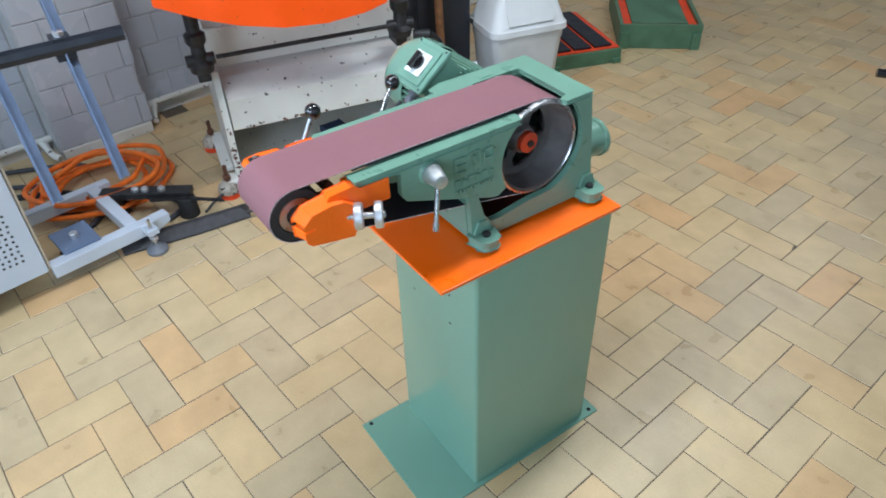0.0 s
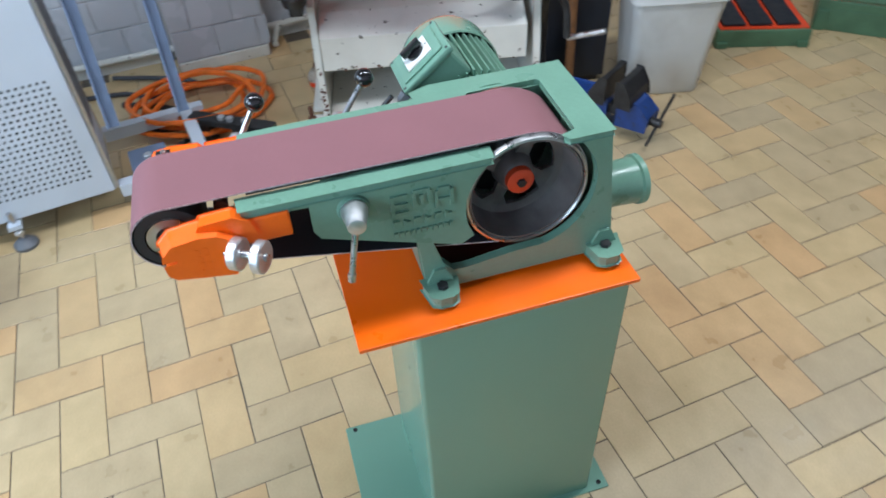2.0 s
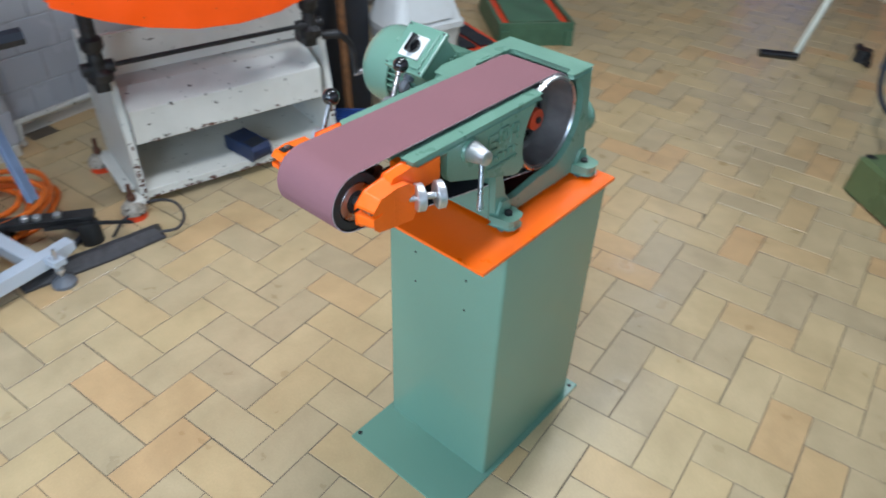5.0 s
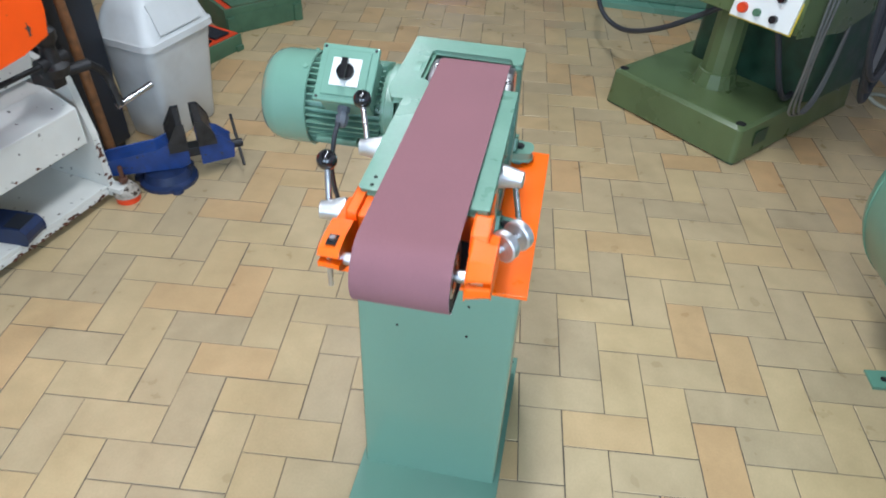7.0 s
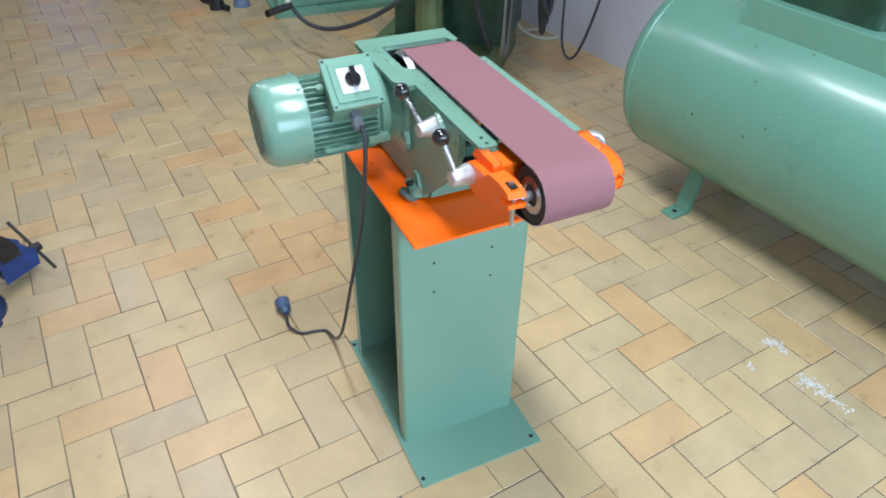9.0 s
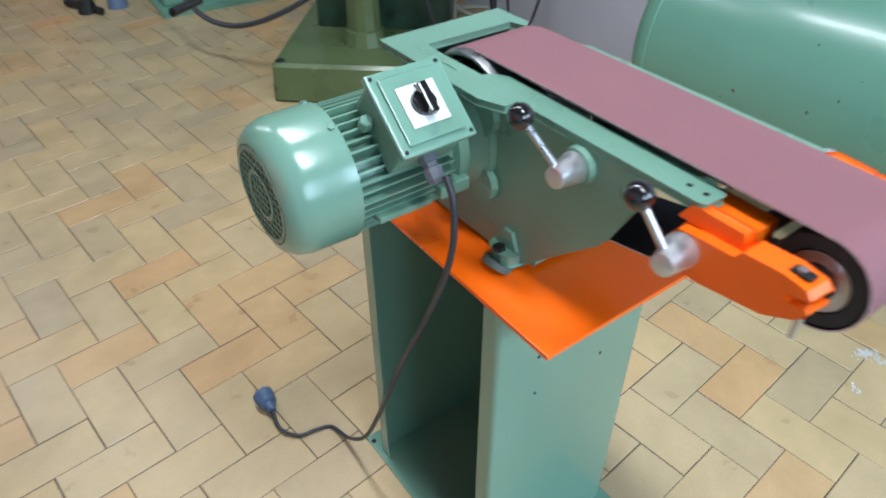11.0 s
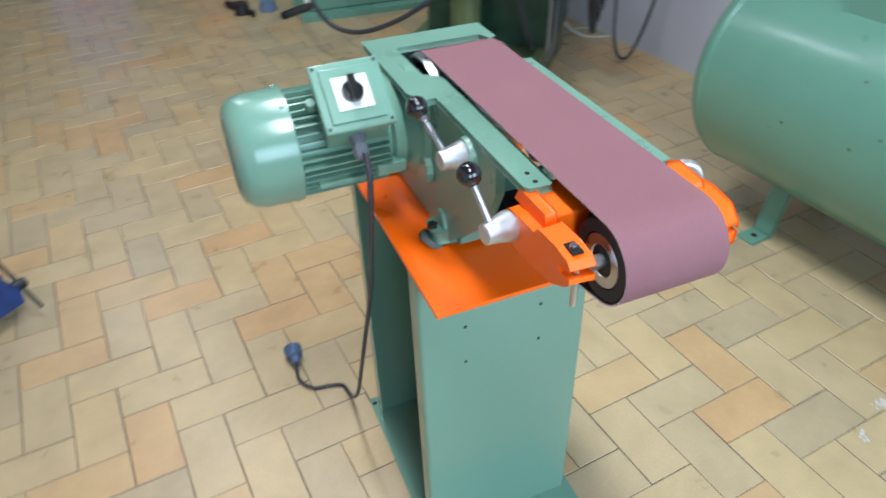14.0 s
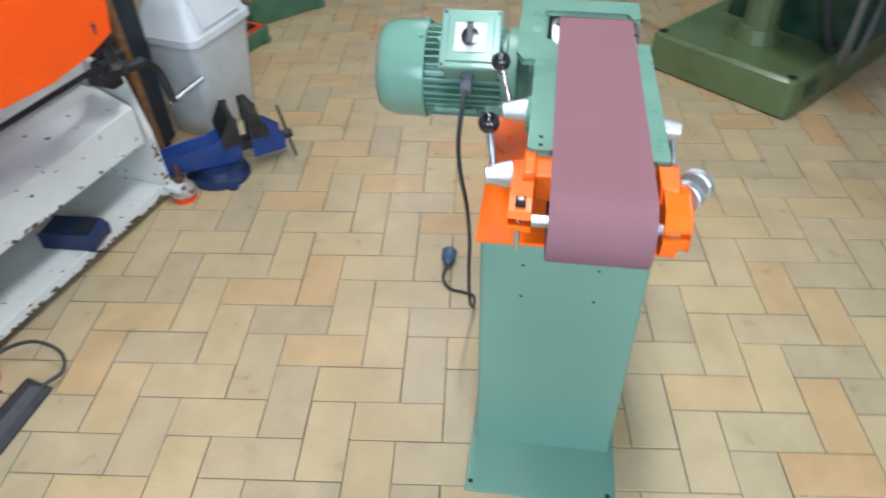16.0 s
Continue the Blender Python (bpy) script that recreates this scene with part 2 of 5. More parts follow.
def lathe(profile, p0, direction, seg=32, bm=None):
    """A profile of (along, radius) turned about the line from p0."""
    bm = bm or bmesh.new()
    q = Vector(direction).normalized().to_track_quat("Z", "Y").to_matrix()
    p0 = Vector(p0)
    rings = []
    for a, r in profile:
        if r < 1e-6:
            rings.append([bm.verts.new(p0 + q @ Vector((0, 0, a)))])
        else:
            rings.append([bm.verts.new(p0 + q @ Vector((r * math.cos(2 * math.pi * i / seg), r * math.sin(2 * math.pi * i / seg), a))) for i in range(seg)])
    for a, c in zip(rings, rings[1:]):
        for i in range(seg):
            j = (i + 1) % seg
            if len(a) == 1 and len(c) == 1:
                continue
            if len(a) == 1:
                bm.faces.new((a[0], c[i], c[j]))
            elif len(c) == 1:
                bm.faces.new((a[i], c[0], a[j]))
            else:
                bm.faces.new((a[i], c[i], c[j], a[j]))
    return bm


def rod(p0, p1, r0, r1=None, seg=16, bm=None):
    d = Vector(p1) - Vector(p0)
    r1 = r0 if r1 is None else r1
    return lathe([(0, 0), (0, r0), (d.length, r1), (d.length, 0)], p0, d, seg, bm)


def ball(c, r, seg=20, bm=None):
    return lathe([(-r * math.cos(math.pi * i / 12), r * math.sin(math.pi * i / 12) if 0 < i < 12 else 0) for i in range(13)], c, (0, 0, 1), seg, bm)


def smooth_line(points, steps=8):
    """A Catmull-Rom line through the points."""
    p = [Vector(q) for q in points]
    p = [2 * p[0] - p[1]] + p + [2 * p[-1] - p[-2]]
    out = []
    for a, b, c, d in zip(p, p[1:], p[2:], p[3:]):
        for i in range(steps):
            t = i / steps
            out.append(0.5 * ((2 * b) + (c - a) * t + (2 * a - 5 * b + 4 * c - d) * t * t + (3 * b - a - 3 * c + d) * t ** 3))
    return out + [p[-2]]


def tube(points, r, seg=10, steps=8, bm=None):
    bm = bm or bmesh.new()
    line = smooth_line(points, steps)
    rings, up = [], Vector((0.31, 0.27, 0.91))
    for i, p in enumerate(line):
        d = (line[min(i + 1, len(line) - 1)] - line[max(i - 1, 0)]).normalized()
        s = d.cross(up).normalized()
        up = s.cross(d).normalized()
        rings.append([bm.verts.new(p + r * (math.cos(2 * math.pi * k / seg) * s + math.sin(2 * math.pi * k / seg) * up)) for k in range(seg)])
    for a, c in zip(rings, rings[1:]):
        for k in range(seg):
            bm.faces.new((a[k], a[(k + 1) % seg], c[(k + 1) % seg], c[k]))
    bm.faces.new(rings[0][::-1])
    bm.faces.new(rings[-1])
    return bm


def hexbolt(p, r, h, direction=(0, 0, 1)):
    bm = lathe([(0, 0), (0, r), (h * 0.85, r), (h, r * 0.86), (h, 0)], p, direction, 6)
    return bm

# ---- the room ----
ULEFT, URIGHT, VBACK, VFAR, HIGH = -2.64, 2.20, -3.6, 8.0, 3.4


def structure(name, bm, material, label, category, bevel=0.0, smooth=False):
    ob = part(name, bm, material, None, label, smooth, bevel)
    ob.matrix_world = ROOM
    return tagged(ob, label, category, kind="structure")


floor = structure("floor", box(ULEFT - 0.2, URIGHT + 0.2, VBACK - 0.2, VFAR + 0.2, -0.12, -0.0015), GROUT, "workshop floor of yellow clay tiles laid in herringbone with dark joints", "floor")
# Unseen ceiling that closes the room, dark to limit bounced light.
structure("ceiling", box(ULEFT - 0.2, URIGHT + 0.2, VBACK - 0.2, VFAR + 0.2, HIGH, HIGH + 0.15), CEILING, "unseen ceiling above the workshop, kept dark to cut bounce", "ceiling")
wall_left = structure("wall_west", box(ULEFT - 0.2, ULEFT - 0.006, VBACK, VFAR, -0.01, HIGH), WALL_GROUT, "workshop wall faced with white glazed tiles", "wall")
structure("wall_east", box(URIGHT, URIGHT + 0.2, VBACK, VFAR, -0.01, HIGH), PLASTER, "pale lilac plastered workshop wall with small stains", "wall")
# Unseen end wall, dark only to hold back bounced light.
structure("wall_north", box(ULEFT, URIGHT, VFAR, VFAR + 0.2, -0.01, HIGH), SHADE_WALL, "unseen end wall, plaster kept dark to cut bounced light", "wall")


def wall_with_windows():
    bm = bmesh.new()
    y0, y1 = VBACK - 0.2, VBACK
    xs = (ULEFT, -1.85, -0.35, 0.35, 1.85, URIGHT)
    for x0, x1, hole in zip(xs, xs[1:], (0, 1, 0, 1, 0)):
        if hole:
            box(x0, x1, y0, y1, -0.01, 1.25, bm)
            box(x0, x1, y0, y1, 2.75, HIGH, bm)
        else:
            box(x0, x1, y0, y1, -0.01, HIGH, bm)
    return bm


# Unseen as well, in the same darkened plaster to weaken the fill.
structure("wall_south", wall_with_windows(), SHADE_WALL, "unseen wall with two window openings, kept dark to cut bounce", "wall")

# white pilaster with skirting on the tiled wall
pilaster = structure("pilaster", box(ULEFT - 0.004, -2.468, -0.40, 0.045, -0.005, HIGH - 0.01), WALL_GROUT, "tiled pilaster standing out of the white wall", "wall")
structure("baseboard", box(-2.467, -2.452, -0.395, 0.04, 0.0, 0.055), WHITE_PAINT, "white skirting tile at the foot of the pilaster", "skirting", 0.004)
structure("baseboard", box(ULEFT - 0.004, ULEFT + 0.012, 0.05, 3.0, 0.0, 0.055), WHITE_PAINT, "white skirting tile along the wall", "skirting", 0.004)
structure("baseboard", box(ULEFT - 0.004, ULEFT + 0.012, -2.6, -0.41, 0.0, 0.055), WHITE_PAINT, "white skirting tile along the wall", "skirting", 0.004)

# ---- grinder stand ----
stand = thing("grinder_stand", pose(0, 0, 0), "mint green sheet steel pedestal with orange top plate, bolted foot plate", "machine stand")
XL, XR, YF, YB, ZT = -0.191, 0.155, -0.152, 0.250, 0.768


def column_bm():
    """A bent sheet: front, side and back walls with short lips at the open side."""
    rr, th = 0.010, 0.003
    outer = [(XL, YF + 0.036)] + [(XL + rr + rr * math.cos(a), YF + rr + rr * math.sin(a)) for a in np.linspace(math.pi, 1.5 * math.pi, 5)]
    outer += [(XR - rr + rr * math.cos(a), YF + rr + rr * math.sin(a)) for a in np.linspace(1.5 * math.pi, 2 * math.pi, 5)]
    outer += [(XR - rr + rr * math.cos(a), YB - rr + rr * math.sin(a)) for a in np.linspace(0, 0.5 * math.pi, 5)]
    outer += [(XL + rr + rr * math.cos(a), YB - rr + rr * math.sin(a)) for a in np.linspace(0.5 * math.pi, math.pi, 5)]
    outer += [(XL, YB - 0.036)]
    pts = [Vector((*p, 0)) for p in outer]
    inner = []
    for i, p in enumerate(pts):
        d = (pts[min(i + 1, len(pts) - 1)] - pts[max(i - 1, 0)]).normalized()
        inner.append(p + Vector((-d.y, d.x, 0)) * th)
    bm = bmesh.new()
    rows = [[bm.verts.new((p.x, p.y, z)) for p in line] for line in (pts, inner) for z in (0.006, ZT)]
    o0, o1, i0, i1 = rows
    for k in range(len(pts) - 1):
        bm.faces.new((o0[k], o0[k + 1], o1[k + 1], o1[k]))
        bm.faces.new((i0[k], i1[k], i1[k + 1], i0[k + 1]))
        bm.faces.new((o1[k], o1[k + 1], i1[k + 1], i1[k]))
        bm.faces.new((o0[k], i0[k], i0[k + 1], o0[k + 1]))
    for k in (0, -1):
        bm.faces.new((o0[k], o1[k], i1[k], i0[k]))
    return bm


part("column", column_bm(), GREEN, stand, "mint green bent sheet column, open on one side", smooth=True)
foot = part("foot_plate", box(-0.203, 0.168, -0.306, 0.300, 0.0, 0.006), GREEN, stand, "green steel foot plate with bolt holes", bevel=0.0015)
for x, y in ((-0.191, -0.281), (0.149, -0.279), (0.151, 0.279), (-0.194, 0.279)):
    part("bolt_hole", lathe([(0, 0), (0, 0.0065), (0.0004, 0.0065), (0.0004, 0)], (x, y, 0.006), (0, 0, 1), 16), HOLE, foot)
part("top_plate", box(-0.191, 0.169, -0.250, 0.256, ZT, 0.776), ORANGE, stand, "bright orange steel top plate", bevel=0.0012)
for x in (-0.1015, 0.053):
    for z in (0.633, 0.544):
        part("rivet", lathe([(0, 0), (0, 0.0035), (0.0008, 0.003), (0.0008, 0)], (x, YF, z), (0, -1, 0), 12), HOLE, stand)
bm = bmesh.new()
for k in range(5):
    rod((XL + 0.012 + 0.02 * k, YF - 0.0015, 0.008), (XL + 0.03 + 0.02 * k, YF - 0.0015, 0.008), 0.003, None, 6, bm)
part("weld_bead", bm, GREEN, stand)

# ---- belt grinder ----
grinder = thing("belt_grinder", pose(0, 0, 0.776), "mint green cast belt grinder with orange arms and maroon belt", "belt grinder")
G = Matrix.Translation((0, 0, -0.776))


def gpart(name, bm, material, parent=grinder, label="", smooth=False, bevel=0.0):
    bmesh.ops.transform(bm, matrix=G, verts=bm.verts)
    return part(name, bm, material, parent, label, smooth, bevel)


WY, WZ, WR = 0.072, 0.9495, 0.1075         # drive wheel
NY, NZ, NR = -0.476, 1.006, 0.052        # nose roller
TOP = 1.047
BX0, BX1 = -0.070, 0.068

gpart("side_wall", prism([(0.222, 0.786), (-0.085, 0.786), (-0.105, 0.80), (-0.232, 0.915), (-0.268, 0.985), (-0.268, 1.036), (0.207, 1.036)], -0.104, -0.090), CAST, bevel=0.003)
gpart("wheel_guard", prism([(-0.098, 0.905), (-0.118, 0.905), (-0.108, 0.786), (0.237, 0.786), (0.207, 1.034), (0.135, 1.034)] + arc(WY, WZ, 0.120, 46, -74, 30) + [(0.045, 0.832), (-0.040, 0.821), (-0.062, 0.823), (-0.080, 0.846)], 0.070, 0.086), CAST, label="cast guard cut round the drive wheel", bevel=0.002)
gpart("back_wall", prism([(0.192, 1.036), (0.207, 1.036), (0.237, 0.786), (0.222, 0.786)], -0.0895, 0.0695), CAST)
gpart("front_foot_wall", prism([(-0.118, 0.905), (-0.104, 0.905), (-0.094, 0.786), (-0.108, 0.786)], -0.0895, 0.0695), CAST, bevel=0.002)
gpart("floor_pan", box(-0.0895, 0.0695, -0.10, 0.220, 0.787, 0.797), MAROON, label="maroon primed inside of the housing")
top_outline = [(-0.142, 0.212), (0.086, 0.209), (0.086, 0.134), (0.074, 0.128), (0.066, 0.154), (-0.094, 0.158), (-0.100, 0.150), (-0.098, 0.024), (-0.085, 0.016), (-0.070, -0.004), (-0.068, -0.354), (-0.074, -0.360), (-0.100, -0.358), (-0.104, -0.352), (-0.106, -0.064), (-0.128, -0.066), (-0.142, -0.030)]
gpart("top_plate", prism(top_outline, 1.0362, TOP, "z"), CAST, label="green top plate framing the belt", bevel=0.0025)
gpart("edge_strip", prism([(0.066, -0.374), (0.094, -0.372), (0.092, 0.004), (0.066, 0.006)], 1.0362, TOP + 0.002, "z"), CAST, bevel=0.003)
for y in (-0.326, -0.348):
    gpart("screw_hole", lathe([(0, 0), (0, 0.0035), (0.0006, 0.0035), (0.0006, 0)], (-0.087, y, TOP), (0, 0, 1), 12), HOLE)
label_plate = gpart("side_plate", prism([(-0.372, 1.036), (-0.366, 1.028), (-0.276, 1.026), (-0.277, 0.978), (-0.268, 0.962), (-0.060, 0.886), (-0.045, 0.884), (-0.030, 0.893)] + arc(WY, WZ, 0.1105, 209, 128, 14) + [(0.002, 1.036)], 0.0745, 0.089), CAST, label="cast side plate with raised maker's panel", bevel=0.003)


def raised_marks():
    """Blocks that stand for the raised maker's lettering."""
    bm = bmesh.new()
    x0, x1 = 0.088, 0.0926

    def bar(y0, y1, z0, z1):
        box(x0, x1, y0, y1, z0, z1, bm)

    y, zb, zt = -0.158, 0.974, 1.012
    bar(y, y + 0.006, zb, zt)
    for z in (zb, (zb + zt) / 2 - 0.003, zt - 0.006):
        bar(y + 0.0062, y + 0.027, z, z + 0.006)
    for k in range(3):
        bar(y + 0.034 + 0.0125 * k, y + 0.0395 + 0.0125 * k, zb + 0.012, zt - (0.006 if k == 1 else 0))
    bar(y + 0.036, y + 0.062, zt - 0.0005, zt + 0.004)
    bar(y + 0.070, y + 0.0755, zb, zt - 0.006)
    bar(y + 0.094, y + 0.0995, zb, zt - 0.006)
    bar(y + 0.0757, y + 0.0938, zt - 0.007, zt)
    bar(y + 0.0757, y + 0.0938, zb + 0.012, zb + 0.017)
    for k in range(6):
        bar(y + 0.001 + 0.0168 * k, y + 0.005 + 0.0168 * k, 0.949, 0.963)
        bar(y + 0.0052 + 0.0168 * k, y + 0.0120 + 0.0168 * k, 0.954 if k % 2 else 0.957, 0.959 if k % 2 else 0.963)
    for k in range(11):
        bar(y + 0.001 + 0.0090 * k, y + 0.0070 + 0.0090 * k, 0.930, 0.939)
    return bm


gpart("raised_mark", raised_marks(), CAST, label_plate)

# fixing lugs
for x, y, s in ((0.108, -0.087, 1), (0.104, 0.217, 1), (-0.128, -0.066, -1), (-0.124, 0.212, -1)):
    x0, x1 = sorted((s * 0.080, s * 0.122))
    outline = [(x0, y - 0.03), (x1, y - 0.021), (x1 + 0.006, y - 0.01), (x1 + 0.006, y + 0.01), (x1, y + 0.021), (x0, y + 0.03)] if s > 0 else [(x1, y - 0.03), (x1, y + 0.03), (x0, y + 0.021), (x0 - 0.006, y + 0.01), (x0 - 0.006, y - 0.01), (x0, y - 0.021)]
    lug = gpart("fixing_lug", prism(outline, 0.784, 0.808, "z"), CAST, bevel=0.004)
    gpart("rubber_washer", rod((x, y, 0.776), (x - 0.006 * s, y, 0.7838), 0.026, 0.025, 24), WASHER, lug)
    gpart("bolt", hexbolt((x - 0.004 * s, y, 0.808), 0.010, 0.007), DARK_STEEL, lug)
    gpart("rib", prism([(y - 0.022, 0.8082), (y + 0.022, 0.8082), (y + 0.010, 0.836), (y - 0.010, 0.836)], *sorted((s * 0.0862 if s > 0 else -0.1042, s * (0.094 if s > 0 else 0.112)))), CAST, lug, bevel=0.002)

# dust spout at the back
gpart("dust_spout", lathe([(0, 0.040), (0.085, 0.043), (0.088, 0.047), (0.098, 0.047), (0.099, 0.042), (0.060, 0.036), (0.0, 0.035)], (0.01, 0.222, 0.865), (0, 1, 0), 32), CAST, label="round green dust outlet with rolled rim", smooth=True)

# drive wheel
wheel = gpart("drive_wheel", lathe([(-0.082, WR - 0.006), (-0.082, WR - 0.002), (-0.074, WR), (0.070, WR), (0.077, WR - 0.002), (0.078, WR - 0.006), (0.076, WR - 0.0075), (-0.080, WR - 0.0075), (-0.082, WR - 0.006)], (0, WY, WZ), (1, 0, 0), 64), STEEL, label="turned steel drive wheel with spoked web", smooth=True)
BR = WR - 0.0078
gpart("bore", lathe([(0.0, BR - 0.001), (0.074, BR - 0.001), (0.074, BR - 0.004), (0.012, BR - 0.009), (0.0, BR - 0.016), (0.0, BR - 0.001)], (0.0, WY, WZ), (1, 0, 0), 64), BORE, wheel, "dull grey cast bore of the wheel", smooth=True)
gpart("web_ring", lathe([(0.0, 0.012), (0.0, 0.036), (0.030, 0.030), (0.034, 0.026), (0.034, 0.012), (0.0, 0.012)], (0.0, WY, WZ), (1, 0, 0), 40), BORE, wheel, smooth=True)
gpart("web_rim", lathe([(0.0, 0.076), (0.0, 0.0920), (0.012, 0.0920), (0.008, 0.076), (0.0, 0.076)], (0.001, WY, WZ), (1, 0, 0), 48), BORE, wheel, smooth=True)
for k in range(4):
    a = radians(62 + 90 * k)
    inner = [(WY + 0.034 * math.cos(a + d), WZ + 0.034 * math.sin(a + d)) for d in (-0.42, 0.42)]
    outer = [(WY + 0.078 * math.cos(a + d), WZ + 0.078 * math.sin(a + d)) for d in (0.36, 0.0, -0.36)]
    waist = [(WY + 0.055 * math.cos(a + d), WZ + 0.055 * math.sin(a + d)) for d in (0.19, -0.19)]
    gpart("spoke", prism([inner[0], inner[1], waist[0]] + outer + [waist[1]], 0.0012, 0.0100, "x"), BORE, wheel)
# Black sheet that paints the shade seen between the spokes.
gpart("wheel_back", lathe([(0, 0), (0, 0.090), (0.004, 0.090), (0.004, 0)], (-0.06, WY, WZ), (1, 0, 0), 40), HOLE, wheel)
gpart("hub_cap", lathe([(0, 0), (0, 0.024), (0.012, 0.024), (0.014, 0.021), (0.014, 0)], (0.034, WY, WZ), (1, 0, 0), 32), RED_CAP, wheel, "round red hub cap", smooth=True)
gpart("hub_bolt", hexbolt((0.048, WY, WZ), 0.008, 0.006, (1, 0, 0)), DARK_STEEL, wheel)

# nose roller
roller = gpart("nose_roller", lathe([(0, 0.036), (0, NR - 0.002), (0.003, NR), (0.132, NR), (0.135, NR - 0.002), (0.135, 0.036), (0.113, 0.034), (0.022, 0.034), (0, 0.036)], (-0.0685, NY, NZ), (1, 0, 0), 48), RUBBER, label="black rubber covered nose roller", smooth=True)
for x, s in ((0.0640, 1), (-0.0660, -1)):
    gpart("bearing_ring", lathe([(0, 0.020), (0, 0.0345), (0.002, 0.0335), (0.001, 0.027), (0.002, 0.021), (0, 0.020)], (x, NY, NZ), (s, 0, 0), 36), STEEL, roller, smooth=True)
    gpart("bearing_seal", lathe([(0, 0), (0, 0.0212), (-0.004, 0.020), (-0.004, 0)], (x, NY, NZ), (s, 0, 0), 30), RUBBER, roller)
gpart("axle", rod((-0.112, NY, NZ), (0.106, NY, NZ), 0.009, None, 16), STEEL, roller, smooth=True)


def belt_loop(extra):
    """The closed side view of the belt round both wheels, grown by extra."""
    r0, r1 = NR + extra, WR + extra
    dy, dz = WY - NY, WZ - NZ
    dist, base = math.hypot(dy, dz), math.degrees(math.atan2(dz, dy))
    lean = math.degrees(math.acos((r0 - r1) / dist))
    up, down = base + lean, base - lean
    return arc(NY, NZ, r0, up, down + 360, 28), arc(WY, WZ, r1, down, up, 36)


def belt_bm():
    bm = bmesh.new()
    rings = []
    for extra in (0.0006, 0.0026):
        f, b = belt_loop(extra)
        loop = f + b
        rings.append([[bm.verts.new((x, y, z)) for y, z in loop] for x in (BX0, BX1)])
    n = len(rings[0][0])
    for i in range(n):
        j = (i + 1) % n
        f = bm.faces.new((rings[1][0][i], rings[1][0][j], rings[1][1][j], rings[1][1][i]))
        f.material_index = 0
        f = bm.faces.new((rings[0][0][i], rings[0][1][i], rings[0][1][j], rings[0][0][j]))
        f.material_index = 1
        for s in (0, 1):
            f = bm.faces.new((rings[0][s][i], rings[0][s][j], rings[1][s][j], rings[1][s][i]))
            f.material_index = 2
    return bm


gpart("abrasive_belt", belt_bm(), [BELT, BELT_BACK, BELT_EDGE], label="wide maroon abrasive belt", smooth=True)
gpart("platen", box(-0.060, 0.060, -0.36, -0.01, 1.048, 1.0565), DARK_STEEL, bevel=0.002)

# belt tension arms


def faceted(bm, x_out, cy, cz, k):
    """Draws the outer face in, so that the casting has slanted facets."""
    for v in bm.verts:
        if abs(v.co.x - x_out) < 1e-4:
            v.co.y, v.co.z = cy + (v.co.y - cy) * k, cz + (v.co.z - cz) * k
    return bm


arm_right = gpart("tension_arm", faceted(prism([(-0.492, 1.016), (-0.474, 1.034), (-0.432, 1.040), (-0.404, 1.036), (-0.378, 1.018), (-0.374, 0.986), (-0.392, 0.954), (-0.440, 0.962), (-0.482, 0.970), (-0.492, 0.980), (-0.493, 0.998), (-0.474, 1.000), (-0.467, 1.0055), (-0.474, 1.011), (-0.493, 1.010)], 0.082, 0.119), 0.119, -0.440, 0.998, 0.86), ORANGE_CAST, label="orange cast tension arm with slotted end", bevel=0.003)
gpart("arm_ridge", prism([(-0.440, 1.022), (-0.428, 1.043), (-0.385, 1.046), (-0.362, 1.034), (-0.356, 1.006), (-0.420, 1.006)], 0.078, 0.1045), ORANGE_CAST, arm_right, bevel=0.003)
gpart("arm_block", box(0.045, 0.099, -0.380, -0.306, 0.990, 1.0355), ORANGE_CAST, bevel=0.004)
bm = bmesh.new()
for k in range(4):
    for j in range(2):
        box(0.1178, 0.1194, -0.440 + 0.011 * j - 0.002, -0.440 + 0.011 * j + 0.004, 0.972 + 0.013 * k, 0.980 + 0.013 * k, bm)
gpart("cast_mark", bm, ORANGE_CAST, arm_right)
gpart("arm_block", box(-0.0918, -0.045, -0.412, -0.336, 0.992, 1.0355), ORANGE_CAST, bevel=0.003)
gpart("slide_bar", rod((0.04, -0.40, 1.020), (-0.05, -0.40, 1.020), 0.011, None, 16), RUST, label="rusty cross bar between the arms", smooth=True)
gpart("slide_rod", rod((0.045, -0.44, 1.012), (0.045, -0.30, 1.012), 0.010, None, 16), RUST, smooth=True)
ka = Vector((0.50, 0.866, 0)).normalized()
kp = Vector((0.110, -0.412, 1.000))
gpart("stud", rod(kp, kp + ka * 0.075, 0.006, None, 12), STEEL, arm_right, smooth=True)
for d, h in ((0.020, 0.016), (0.056, 0.015)):
    p = kp + ka * d
    gpart("knurled_knob", lathe([(0, 0), (0, 0.022), (0.002, 0.0245), (h - 0.002, 0.0245), (h, 0.022), (h, 0)], p, ka, 36), ALU, label="round knurled aluminium adjusting knob")
arm_left = gpart("tension_arm", faceted(prism([(-0.501, 1.026), (-0.494, 1.034), (-0.468, 1.038), (-0.424, 1.035), (-0.416, 1.024), (-0.372, 1.022), (-0.345, 1.018), (-0.334, 1.002), (-0.340, 0.972), (-0.381, 0.968), (-0.460, 0.980), (-0.491, 0.996), (-0.501, 1.005), (-0.501, 1.0125), (-0.481, 1.0105), (-0.472, 1.0160), (-0.481, 1.0225), (-0.501, 1.0240)], -0.124, -0.092), -0.124, -0.420, 1.0, 0.965), ORANGE_CAST, label="orange cast tension arm with slotted end", bevel=0.003)
